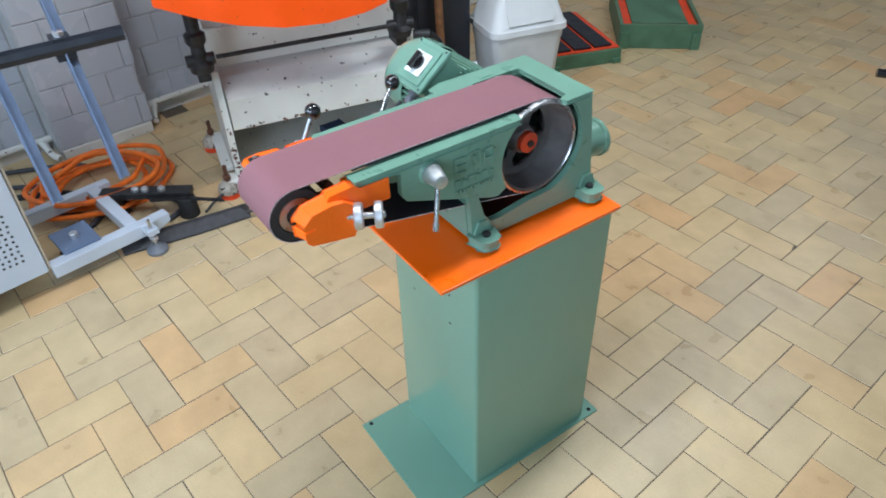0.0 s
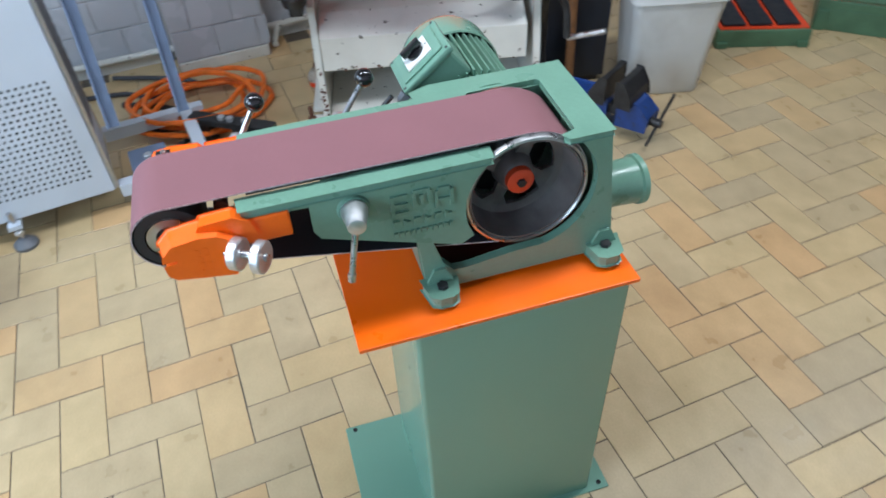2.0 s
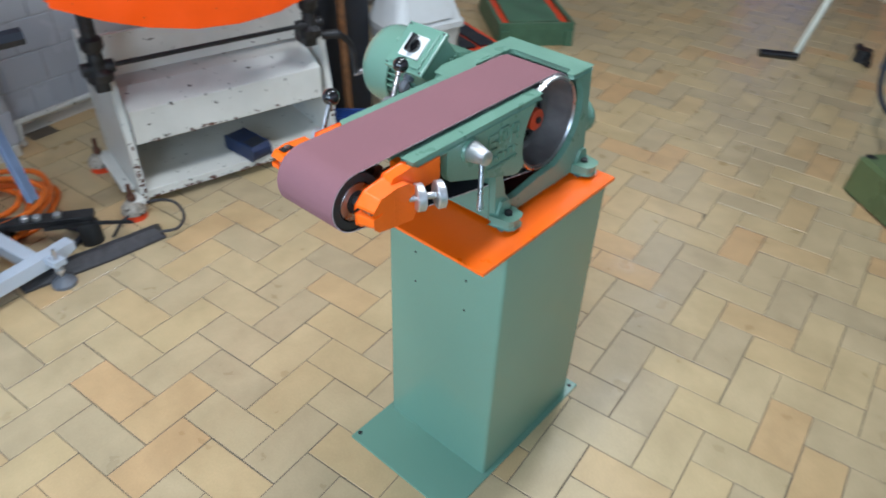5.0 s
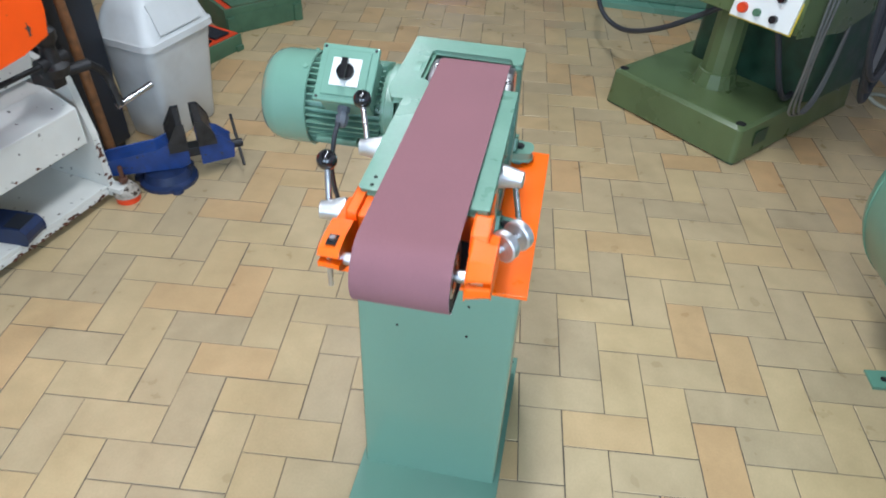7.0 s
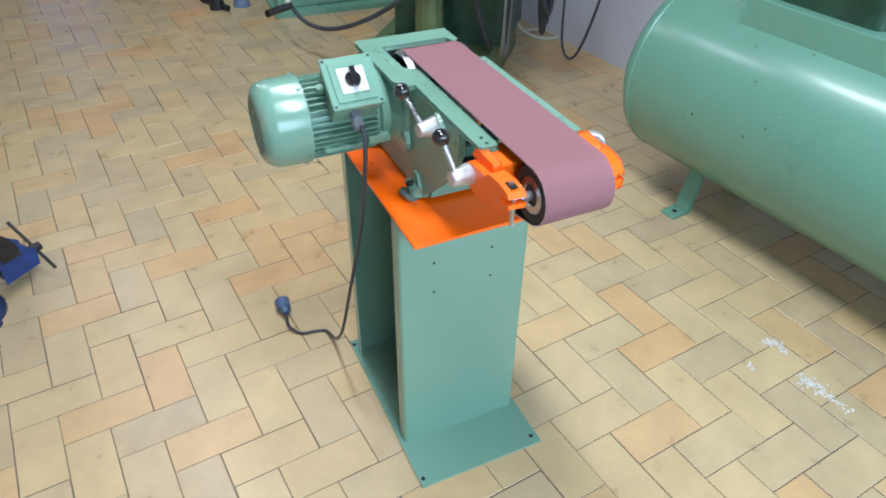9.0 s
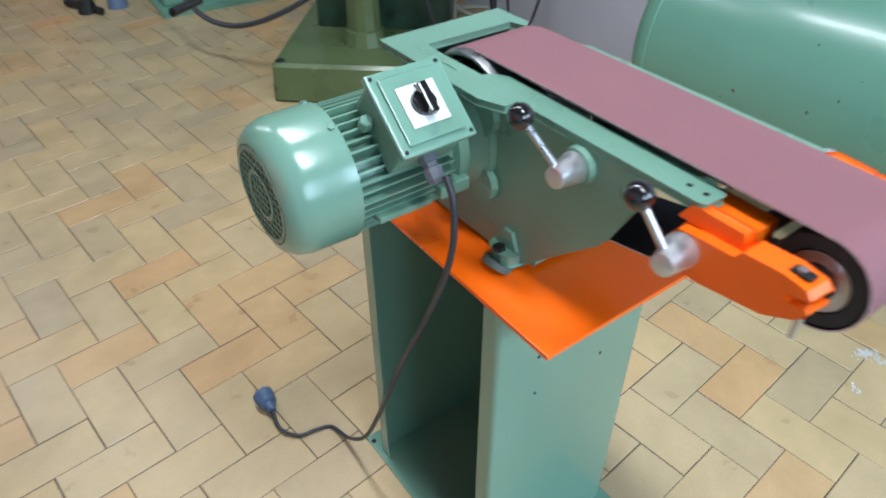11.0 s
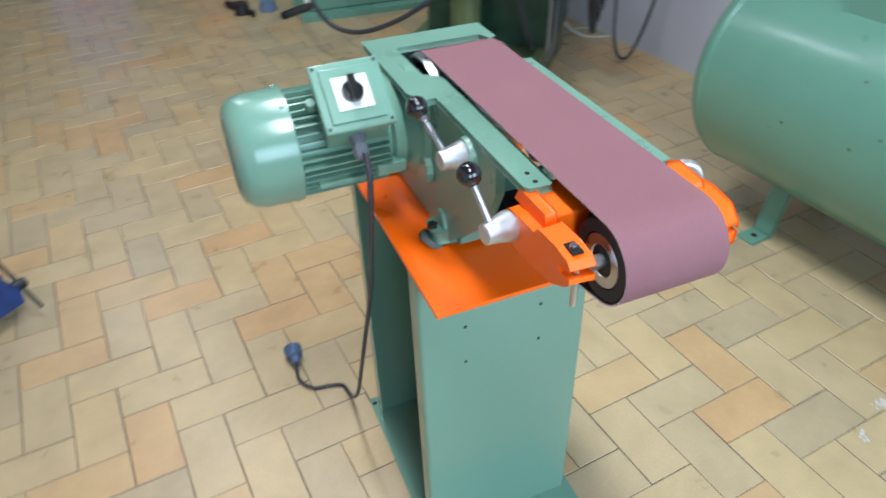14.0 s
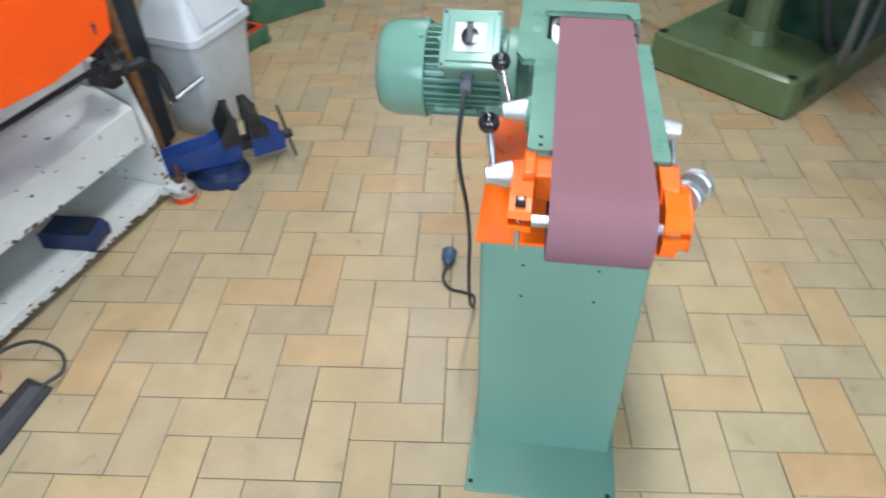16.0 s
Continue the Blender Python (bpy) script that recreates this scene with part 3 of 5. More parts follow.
gpart("arm_ridge", prism([(-0.414, 1.0245), (-0.410, 1.040), (-0.350, 1.040), (-0.340, 1.0245)], -0.1085, -0.0922), ORANGE_CAST, arm_left, bevel=0.003)
gpart("arm_slot", box(-0.1145, -0.1005, -0.488, -0.466, 1.0366, 1.0384), HOLE, arm_left)
gpart("lock_pin", rod((-0.110, -0.490, 0.965), (-0.110, -0.490, 1.03), 0.004, None, 10), STEEL, arm_left)
gpart("lock_screw", hexbolt((-0.1075, -0.476, 1.0385), 0.005, 0.004), STEEL, arm_left)


def clamp_lever(cone_base, cone_dir, tip, knob):
    """A tapered clamping hub with a slanted bar, with or without a ball."""
    d = Vector(cone_dir).normalized()
    b = Vector(cone_base)
    hub = gpart("clamp_hub", lathe([(0, 0), (0, 0.0205), (0.004, 0.021), (0.034, 0.0145), (0.040, 0.0140), (0.041, 0.012), (0.041, 0)], b, d, 28), ALU, label="tapered aluminium clamping hub", smooth=True)
    start = b + d * 0.026
    end = Vector(tip)
    gpart("lever_bar", rod(start, end, 0.0052, 0.0048, 12), STEEL, hub, smooth=True)
    if knob:
        gpart("ball_knob", ball(end, 0.0165), BAKELITE, hub, "shiny black ball knob", smooth=True)
    else:
        gpart("bar_end", rod(end + (end - start).normalized() * -0.006, end + (end - start).normalized() * 0.008, 0.0066, 0.006, 12), STEEL, hub)


gpart("boss", lathe([(0, 0), (0, 0.026), (0.006, 0.023), (0.006, 0)], (0.088, -0.213, 1.006), (1, 0, 0), 28), CAST, smooth=True)
clamp_lever((0.093, -0.213, 1.006), (1, -0.1, 0), (0.139, -0.237, 0.917), False)
gpart("boss", lathe([(0, 0), (0, 0.027), (0.012, 0.024), (0.012, 0)], (-0.103, -0.186, 1.010), (-1, 0, 0), 28), CAST, smooth=True)
clamp_lever((-0.114, -0.186, 1.010), (-1, -0.1, 0), (-0.164, -0.135, 1.072), True)
clamp_lever((-0.126, -0.360, 1.000), (-1, -0.15, 0), (-0.166, -0.322, 1.063), True)

# motor
motor = gpart("motor", lathe([(0, 0), (0, 0.086), (0.018, 0.088), (0.022, 0.075), (0.19, 0.075), (0.19, 0)], (-0.143, WY, WZ), (-1, 0, 0), 48), CAST, label="finned green electric motor with fan cover", smooth=True)
gpart("motor_flange", lathe([(0, 0.05), (0, 0.100), (0.012, 0.100), (0.014, 0.092), (0.039, 0.070)], (-0.104, WY, WZ), (-1, 0, 0), 40), CAST, motor, smooth=True)
for k in range(40):
    a = radians(9 * k + 4)
    c, s = math.cos(a), math.sin(a)
    bm = bmesh.new()
    box(-0.328, -0.172, -0.0016, 0.0016, 0.073, 0.090 if k % 5 else 0.093, bm)
    bmesh.ops.transform(bm, matrix=Matrix.Translation((0, WY, WZ)) @ Matrix.Rotation(a, 4, "X"), verts=bm.verts)
    gpart("cooling_fin", bm, CAST, motor)
cover = gpart("fan_cover", lathe([(-0.002, 0.0935), (0, 0.0970), (0.064, 0.0960), (0.082, 0.0915), (0.095, 0.081), (0.099, 0.070), (0.095, 0.068), (0.090, 0.079), (0.076, 0.088), (0.0, 0.0925), (-0.002, 0.0935)], (-0.322, WY, WZ), (-1, 0, 0), 48), GREEN, motor, "smooth domed green fan cover", smooth=True)
# Black disc painted as the shade behind the fan grille.
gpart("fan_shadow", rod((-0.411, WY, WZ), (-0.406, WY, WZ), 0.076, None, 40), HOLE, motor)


def grille_bm():
    bm = bmesh.new()
    for k in range(-6, 7):
        w = math.sqrt(max(0.0, 0.0695 ** 2 - (k * 0.0112) ** 2))
        box(-0.4195, -0.4175, WY + k * 0.0112 - 0.0016, WY + k * 0.0112 + 0.0016, WZ - w, WZ + w, bm)
        box(-0.4202, -0.4197, WY - w, WY + w, WZ + k * 0.0112 - 0.0014, WZ + k * 0.0112 + 0.0014, bm)
    for r in (0.030, 0.062):
        lathe([(0, r), (0, r + 0.006), (0.0012, r + 0.006), (0.0012, r), (0, r)], (-0.4204, WY, WZ), (-1, 0, 0), 40, bm)
    return bm


gpart("fan_grille", grille_bm(), CAST, motor)
for a in (70, 115, 250, 300):
    p = Vector((-0.330, WY + 0.0960 * math.cos(radians(a)), WZ + 0.0960 * math.sin(radians(a))))
    gpart("cover_screw", hexbolt(p, 0.005, 0.004, p - Vector((-0.330, WY, WZ))), CAST, motor)

for z0, z1, x0, x1 in ((0.905, 0.915, -0.30, -0.215), (0.905, 0.925, -0.200, -0.150)):
    gpart("foot_pad", box(x0, x1, WY - 0.0965, WY - 0.070, z0, z1), CAST, motor, bevel=0.003)
gpart("eye_stud", hexbolt((-0.287, WY - 0.050, WZ + 0.080), 0.010, 0.014, (0, -0.5, 0.86)), CAST, motor)
gpart("flange_ear", prism(arc(WY - 0.075, WZ + 0.055, 0.030, 0, 330, 11), -0.119, -0.106), CAST, motor, bevel=0.002)
gpart("flange_ear", prism(arc(WY - 0.078, WZ - 0.055, 0.030, 0, 330, 11), -0.119, -0.106), CAST, motor, bevel=0.002)

# terminal box with rotary switch: a tilted block on the motor
TB = Matrix.Translation((-0.2285, -0.024, 1.061)) @ Matrix.Rotation(radians(40), 4, "X")


def tilted(bm):
    bmesh.ops.transform(bm, matrix=TB, verts=bm.verts)
    return bm


tbox = gpart("terminal_box", tilted(box(-0.050, 0.050, -0.052, 0.052, -0.075, -0.014)), CAST, label="square green terminal box with rotary switch", bevel=0.006)
gpart("box_lid", tilted(box(-0.056, 0.056, -0.058, 0.058, -0.0138, -0.002)), GREEN, tbox, bevel=0.004)
gpart("lid_panel", tilted(box(-0.043, 0.043, -0.046, 0.046, -0.0018, 0.0022)), GREEN, tbox, bevel=0.002)
gpart("switch_plate", tilted(box(-0.028, 0.028, -0.028, 0.028, 0.0022, 0.0052)), WHITE_PLATE, tbox, "white square switch plate", bevel=0.001)
gpart("switch_knob", tilted(lathe([(0, 0), (0, 0.0175), (0.006, 0.0165), (0.007, 0)], (0, 0, 0.0052), (0, 0, 1), 28)), BAKELITE, tbox, "black rotary switch knob", smooth=True)
gpart("switch_grip", tilted(box(-0.006, 0.006, -0.021, 0.021, 0.0122, 0.025)), BAKELITE, tbox, bevel=0.002)
gpart("switch_mark", tilted(box(-0.0012, 0.0012, 0.0225, 0.026, 0.0052, 0.0058)), BAKELITE, tbox)
for x in (-0.049, 0.049):
    for y in (-0.051, 0.051):
        gpart("lid_screw", tilted(lathe([(0, 0), (0, 0.003), (0.0012, 0.0028), (0.0012, 0)], (x, y, -0.002), (0, 0, 1), 10)), DARK_STEEL, tbox)
gland = gpart("cable_gland", tilted(lathe([(0, 0), (0, 0.013), (0.010, 0.013), (0.011, 0.010), (0.017, 0.010), (0.018, 0.0135), (0.034, 0.012), (0.040, 0.008), (0.040, 0)], (-0.004, -0.051, -0.042), (0, -1, -0.15), 8)), GLAND, tbox, "grey plastic cable gland")

# power cord
cord = thing("power_cord", pose(0, 0, 0), "black power cord hanging from the motor, blue-grey plug on floor", "power cord")
part("cable", tube([(-0.2315, -0.078, 0.985), (-0.235, -0.100, 0.955), (-0.241, -0.106, 0.89), (-0.241, -0.078, 0.80), (-0.235, -0.022, 0.68), (-0.236, 0.052, 0.52), (-0.244, 0.112, 0.36), (-0.250, 0.200, 0.16), (-0.249, 0.305, 0.035), (-0.258, 0.378, 0.007), (-0.295, 0.394, 0.006), (-0.338, 0.404, 0.006), (-0.368, 0.445, 0.014), (-0.362, 0.500, 0.022)], 0.0048, 10, 8), CABLE, cord, smooth=True)
plug = part("plug", lathe([(0, 0), (0, 0.010), (0.02, 0.014), (0.026, 0.023), (0.050, 0.0265), (0.060, 0.0265), (0.062, 0.022), (0.062, 0)], (-0.362, 0.500, 0.024), (0.02, 1, 0.09), 20), PLUG, cord, "blue-grey plastic mains plug", smooth=True)
for s in (-1, 1):
    part("pin", rod((-0.361 + 0.0095 * s, 0.562, 0.032), (-0.361 + 0.0095 * s, 0.581, 0.034), 0.0024, None, 8), STEEL, plug)

# ---- white press along the tiled wall ----
# local frame: x to the front, y along the machine, z up
PRESS = pose(-1.675, -0.10, 0, 0, 0, -12.0)
press = thing("sheet_metal_machine", PRESS, "chipped white sheet metal machine on orange pads with orange upper body", "workshop machine")
part("bottom_shelf", box(-0.46, 0.012, 0.03, 0.87, 0.062, 0.078), WHITE_PAINT, press, "white bottom shelf with chipped front edge", bevel=0.003)
part("shelf_lip", box(0.0, 0.0125, 0.03, 0.87, 0.040, 0.0619), WHITE_PAINT, press, bevel=0.002)
part("back_panel", box(-0.475, -0.461, 0.03, 0.87, 0.05, 0.75), WHITE_PAINT, press)
part("box_beam", prism([(0.020, 0.285), (0.020, 0.425), (-0.10, 0.475), (-0.46, 0.50), (-0.46, 0.28), (-0.30, 0.27)], 0.033, 0.84, "y"), WHITE_PAINT, press, "white sloping box beam", bevel=0.004)
part("upper_apron", prism([(-0.16, 0.50), (-0.16, 0.66), (-0.18, 0.66), (-0.18, 0.50)], 0.0, 0.87, "y"), WHITE_PAINT, press)
for y in (0.0, 0.871):
    part("end_panel", prism([(0.022, 0.036), (0.012, 0.30), (-0.035, 0.53), (-0.30, 0.60), (-0.46, 0.60), (-0.46, 0.036)], y, y + 0.028, "y"), WHITE_PAINT, press, "white end panel with rusty chipped edge", bevel=0.003)
part("upper_body", prism([(-0.14, 0.90), (0.0, 0.835), (0.13, 0.79), (0.29, 0.755), (0.45, 0.745), (0.60, 0.760), (0.69, 0.785), (0.705, 0.85), (0.71, 1.35), (-0.14, 1.35)], 0.13, 0.20, "x"), PRESS_RED, press, "orange-red upper body with curved lower edge", bevel=0.006)
part("upper_body_back", box(-0.30, 0.125, -0.05, 0.70, 0.93, 1.35), PRESS_RED, press)
for y in (-0.03, 0.80):
    screw = part("screw_column", lathe([(0, 0), (0, 0.045), (0.03, 0.05), (0.045, 0.03), (0.10, 0.026), (0.12, 0.04), (0.15, 0.04), (0.16, 0.026), (0.55, 0.026), (0.55, 0)], (0.035, y, 0.575), (0, 0, 1), 20), DARK_STEEL, press, "black oily screw column", smooth=True)
    part("gear_collar", rod((0.035, y - 0.055, 0.62), (0.035, y + 0.055, 0.62), 0.024, None, 16), DARK_STEEL, screw, smooth=True)
    part("bracket", box(-0.06, 0.045, y - 0.025, y + 0.025, 0.530, 0.5745), DARK_STEEL, screw, bevel=0.004)
part("tie_rod", rod((0.045, 0.03, 0.625), (0.045, 0.75, 0.625), 0.009, None, 12), DARK_STEEL, press, "black tie rod", smooth=True)
crank = part("crank_shaft", rod((0.02, 0.86, 0.56), (0.045, 0.93, 0.56), 0.02, None, 14), DARK_STEEL, press)
part("crank_bar", tube([(0.04, 0.93, 0.56), (0.05, 0.98, 0.50), (0.07, 0.99, 0.38)], 0.014, 10, 4), DARK_STEEL, crank)
part("crank_grip", rod((0.035, 1.00, 0.36), (0.10, 1.13, 0.41), 0.012, None, 14), STEEL, press, "bare steel crank grip")
for x, y in ((0.055, 0.915), (0.05, -0.045), (-0.40, 0.93), (-0.40, -0.05)):
    fo = part("levelling_foot", lathe([(0, 0), (0, 0.045), (0.025, 0.045), (0.027, 0.0)], (x, y, 0.0), (0, 0, 1), 20), TRAY_RED, press, "worn orange round foot pad")
    part("foot_cup", lathe([(0, 0), (0, 0.05), (0.02, 0.048), (0.045, 0.030), (0.05, 0)], (x, y, 0.0275), (0, 0, 1), 18), DIRTY, fo, smooth=True)
    part("foot_stud", rod((x, y, 0.07), (x, y, 0.15), 0.009, None, 8), RUST, fo)
    part("foot_nut", hexbolt((x, y, 0.085), 0.018, 0.018), RUST, fo)
    part("foot_bracket", box(min(x, x * 0.2) - 0.02, max(x, x * 0.2) + 0.02, min(y, 0.435 + 0.9 * (y - 0.435)), max(y, 0.435 + 0.9 * (y - 0.435)), 0.055, 0.075), WHITE_PAINT, fo, bevel=0.003)

rng = random.Random(33)


def chip_line(p0, p1, n, spread, name):
    bm = bmesh.new()
    p0, p1 = Vector(p0), Vector(p1)
    for k in range(n):
        p = p0.lerp(p1, rng.random()) + Vector((0, rng.uniform(-1, 1) * spread[0], rng.uniform(-1, 1) * spread[1]))
        r = rng.uniform(0.003, 0.010)
        pts = [(p.y + r * rng.uniform(0.5, 1.3) * math.cos(a), p.z + r * rng.uniform(0.4, 1.0) * math.sin(a)) for a in np.linspace(0, 2 * math.pi, 8)[:-1]]
        prism(pts, p.x, p.x + 0.0006 + 0.00002 * k, "x", bm)
    tagged(part(name, bm, RUST, press, "rusty chipped paint edge"), kind="stuff")


chip_line((0.0126, 0.05, 0.045), (0.0126, 0.85, 0.045), 60, (0.0, 0.006), "chipped_edge")
chip_line((0.0204, 0.05, 0.292), (0.0204, 0.82, 0.292), 22, (0.0, 0.008), "chipped_edge")
for y in (0.014, 0.885):
    chip_line((0.0218, y, 0.05), (0.0130, y, 0.29), 26, (0.010, 0.0), "chipped_edge")

blue_block = thing("steel_block", pose(-1.585, 0.405, 0.0785, 0, 0, 2), "dark blue painted steel block lying on the white shelf", "steel block")
part("body", prism([(-0.14, 0.0), (0.045, 0.0), (0.052, 0.02), (0.052, 0.045), (0.035, 0.062), (-0.14, 0.062)], -0.05, 0.05, "y"), NAVY_BLUE, blue_block, bevel=0.004)
part("worn_face", box(-0.03, 0.034, -0.04, 0.04, 0.0625, 0.066), NAVY, blue_block, bevel=0.001)

pole = thing("wooden_pole", pose(-1.60, 0.98, 0), "brown wooden pole standing beside the white machine", "pole")
part("shaft", rod((0.0, 0.0, 0.0), (-0.02, -0.02, 0.95), 0.020, 0.018, 14), WOOD, pole, smooth=True)

locker = thing("black_cabinet", pose(-1.86, 1.07, 0, 0, 0, -12), "black metal cabinet between the press and the bin", "cabinet")
part("body", box(-0.18, 0.20, -0.13, 0.14, 0.03, 0.95), NAVY, locker, bevel=0.006)
part("plinth", box(-0.16, 0.18, -0.11, 0.12, 0.0, 0.0298), DARK_STEEL, locker)

# ---- waste bin ----
waste = thing("waste_bin", pose(-1.545, 1.385, 0, 0, 0, -13.0), "dirty pale grey plastic waste bin with hooded lid", "waste bin")


def rounded_rect(hx, hy, r, n=5):
    out = []
    for cx, cy, a0 in ((hx - r, hy - r, 0), (-hx + r, hy - r, 90), (-hx + r, -hy + r, 180), (hx - r, -hy + r, 270)):
        out += arc(cx, cy, r, a0, a0 + 90, n)
    return out


def loft(sections, bm=None, cap_low=True, cap_high=True):
    bm = bm or bmesh.new()
    rings = [[bm.verts.new((x, y, z)) for x, y in pts] for z, pts in sections]
    n = len(rings[0])
    for a, c in zip(rings, rings[1:]):
        for i in range(n):
            bm.faces.new((a[i], a[(i + 1) % n], c[(i + 1) % n], c[i]))
    if cap_low:
        bm.faces.new(rings[0][::-1])
    if cap_high:
        bm.faces.new(rings[-1])
    return bm


part("bucket", loft([(0.0, rounded_rect(0.105, 0.15, 0.03)), (0.012, rounded_rect(0.112, 0.157, 0.035)), (0.38, rounded_rect(0.138, 0.186, 0.04)), (0.395, rounded_rect(0.142, 0.19, 0.04)), (0.43, rounded_rect(0.143, 0.191, 0.04))]), PLASTIC, waste, "tapered plastic bucket", smooth=True)
lid = part("lid", loft([(0.4305, rounded_rect(0.152, 0.20, 0.045)), (0.435, rounded_rect(0.158, 0.206, 0.045)), (0.462, rounded_rect(0.156, 0.204, 0.045)), (0.470, rounded_rect(0.146, 0.194, 0.045)), (0.56, rounded_rect(0.118, 0.165, 0.045)), (0.62, rounded_rect(0.085, 0.13, 0.045)), (0.635, rounded_rect(0.06, 0.10, 0.04))]), PLASTIC, waste, "hooded plastic lid with rim", smooth=True)
part("flap", prism([(0.149, 0.482), (0.152, 0.486), (0.104, 0.600), (0.100, 0.596)], -0.12, 0.12, "y"), PLASTIC, lid)

# ---- bench vise lying by the press ----
# local frame: x towards the spindle end
vise = thing("bench_vise", pose(-1.335, 0.985, 0, 0, 0, 35.0), "worn blue bench vise standing loose on the floor", "bench vise")
part("swivel_base", lathe([(0, 0), (0, 0.115), (0.015, 0.115), (0.022, 0.095), (0.055, 0.085), (0.060, 0)], (-0.03, -0.02, 0), (0, 0, 1), 28), NAVY_BLUE, vise, "dark blue swivel base", smooth=True)
for a in (-80, 40, 160):
    part("base_lug", rod((-0.03 + 0.112 * math.cos(radians(a)), -0.02 + 0.112 * math.sin(radians(a)), 0), (-0.03 + 0.112 * math.cos(radians(a)), -0.02 + 0.112 * math.sin(radians(a)), 0.018), 0.024, None, 14), NAVY_BLUE, vise)
part("fixed_body", prism([(-0.27, 0.085), (0.03, 0.062), (0.06, 0.075), (0.06, 0.16), (0.02, 0.175), (-0.05, 0.15), (-0.27, 0.135)], -0.048, 0.048, "y"), BLUE, vise, "blue fixed body with slide", bevel=0.006)
part("slide_bar", box(-0.30, 0.20, -0.028, 0.028, 0.088, 0.128), DARK_STEEL, vise, bevel=0.003)
part("moving_body", prism([(0.115, 0.062), (0.235, 0.070), (0.240, 0.125), (0.19, 0.17), (0.15, 0.185), (0.115, 0.17)], -0.05, 0.05, "y"), BLUE, vise, "blue moving jaw body", bevel=0.006)
part("fixed_jaw", prism([(0.0, 0.155), (0.062, 0.155), (0.062, 0.262), (0.040, 0.262), (0.0, 0.19)], -0.085, 0.085, "y"), DARK_STEEL, vise, "dark worn steel jaw", bevel=0.005)
part("moving_jaw", prism([(0.112, 0.165), (0.175, 0.165), (0.168, 0.212), (0.136, 0.265), (0.112, 0.265)], -0.085, 0.085, "y"), DARK_STEEL, vise, "dark worn steel jaw", bevel=0.005)
spindle = part("spindle", rod((0.23, 0, 0.098), (0.285, 0, 0.098), 0.019, 0.017, 16), DARK_STEEL, vise, smooth=True)
part("tommy_bar", rod((0.268, -0.085, 0.040), (0.268, 0.125, 0.165), 0.0065, None, 10), DARK_STEEL, spindle)

# ---- machine tables on the floor ----
def slotted_table(m, lx, ly, h, dark):
    ob = thing("machine_table", m, "dark slotted machine table with orange edge on green casting" if dark else "green cast machine tray with orange painted inside", "machine table")
    part("casting", loft([(0.0, [(0, 0), (-lx, 0), (-lx, ly), (0, ly)]), (0.012, [(0, 0), (-lx, 0), (-lx, ly), (0, ly)]), (h, [(0.0, 0.0), (-lx, 0), (-lx, ly), (0, ly)])]), TRAY_GREEN, ob, bevel=0.005)
    if dark:
        part("edge_paint", box(-lx + 0.012, -0.012, 0.012, ly - 0.012, h + 0.0002, h + 0.006), TRAY_RED, ob)
        for k in range(3):
            y0 = 0.03 + k * (ly - 0.06) / 3
            part("table_bar", box(-lx + 0.02, -0.035, y0, y0 + (ly - 0.06) / 3 - 0.022, h + 0.0062, h + 0.018), NAVY, ob, bevel=0.002)
    else:
        for x0, x1, y0, y1 in ((-lx, 0, 0, 0.02), (-lx, 0, ly - 0.02, ly), (-0.02, 0, 0.02, ly - 0.02), (-lx, -lx + 0.02, 0.02, ly - 0.02)):
            part("rim", box(x0, x1, y0, y1, h + 0.0002, h + 0.035), TRAY_GREEN, ob)
        part("inner_edge", box(-lx + 0.022, -0.022, 0.022, ly - 0.022, h + 0.0002, h + 0.012), TRAY_RED, ob)
        part("inner_bed", box(-lx + 0.09, -0.075, 0.075, ly - 0.075, h + 0.0122, h + 0.024), TRAY_GREEN, ob, bevel=0.003)
    for x, y in ((0.0, 0.03), (0.0, ly - 0.03)):
        part("corner_lug", box(x - 0.02, x + 0.014, y - 0.025, y + 0.025, 0.0, 0.03 if dark else 0.10), TRAY_GREEN, ob, bevel=0.004)
    return ob


slotted_table(pose(-1.72, 1.80, 0, 0, 0, -18.5), 0.62, 0.44, 0.085, True)
slotted_table(pose(-1.73, 2.35, 0, 0, 0, -41.0), 0.70, 0.48, 0.11, False)

# ---- olive machine with square base and pedestal ----
# local frame: x along the front edge, y to the back
OLV = pose(0.400, 2.126, 0, 0, 0, -41.0)
mill = thing("milling_machine", OLV, "olive green cast machine with square base, column and control panel", "machine tool")
part("base", loft([(0.012, rounded_rect(0.375, 0.50, 0.03, 3)), (0.165, rounded_rect(0.365, 0.49, 0.03, 3)), (0.180, rounded_rect(0.35, 0.475, 0.03, 3))]), OLIVE, mill, "wide cast olive base", smooth=True, m=pose(0.375, 0.50, 0))
for x, y in ((0.06, 0.06), (0.69, 0.06), (0.69, 0.94), (0.06, 0.94)):
    part("base_pad", box(x - 0.05, x + 0.05, y - 0.05, y + 0.05, 0.0, 0.0118), OLIVE_DARK, mill)
for x, y in ((0.045, 0.05), (0.705, 0.05)):
    part("anchor_hole", rod((x, y, 0.1802), (x, y, 0.1815), 0.022, None, 16), HOLE, mill)
part("window_recess", box(0.7505, 0.7520, 0.12, 0.22, 0.065, 0.135), OLIVE_DARK, mill)
col = part("column", loft([(0.1805, arc(0, 0, 0.105, 0, 330, 11)), (0.20, arc(0, 0, 0.100, 0, 330, 11)), (0.245, arc(0, 0, 0.088, 0, 330, 11)), (0.250, arc(0, 0, 0.078, 0, 330, 11)), (0.60, arc(0, 0, 0.070, 0, 330, 11))]), OLIVE, mill, "faceted olive column", m=pose(0.385, 0.30, 0, 0, 0, 15))
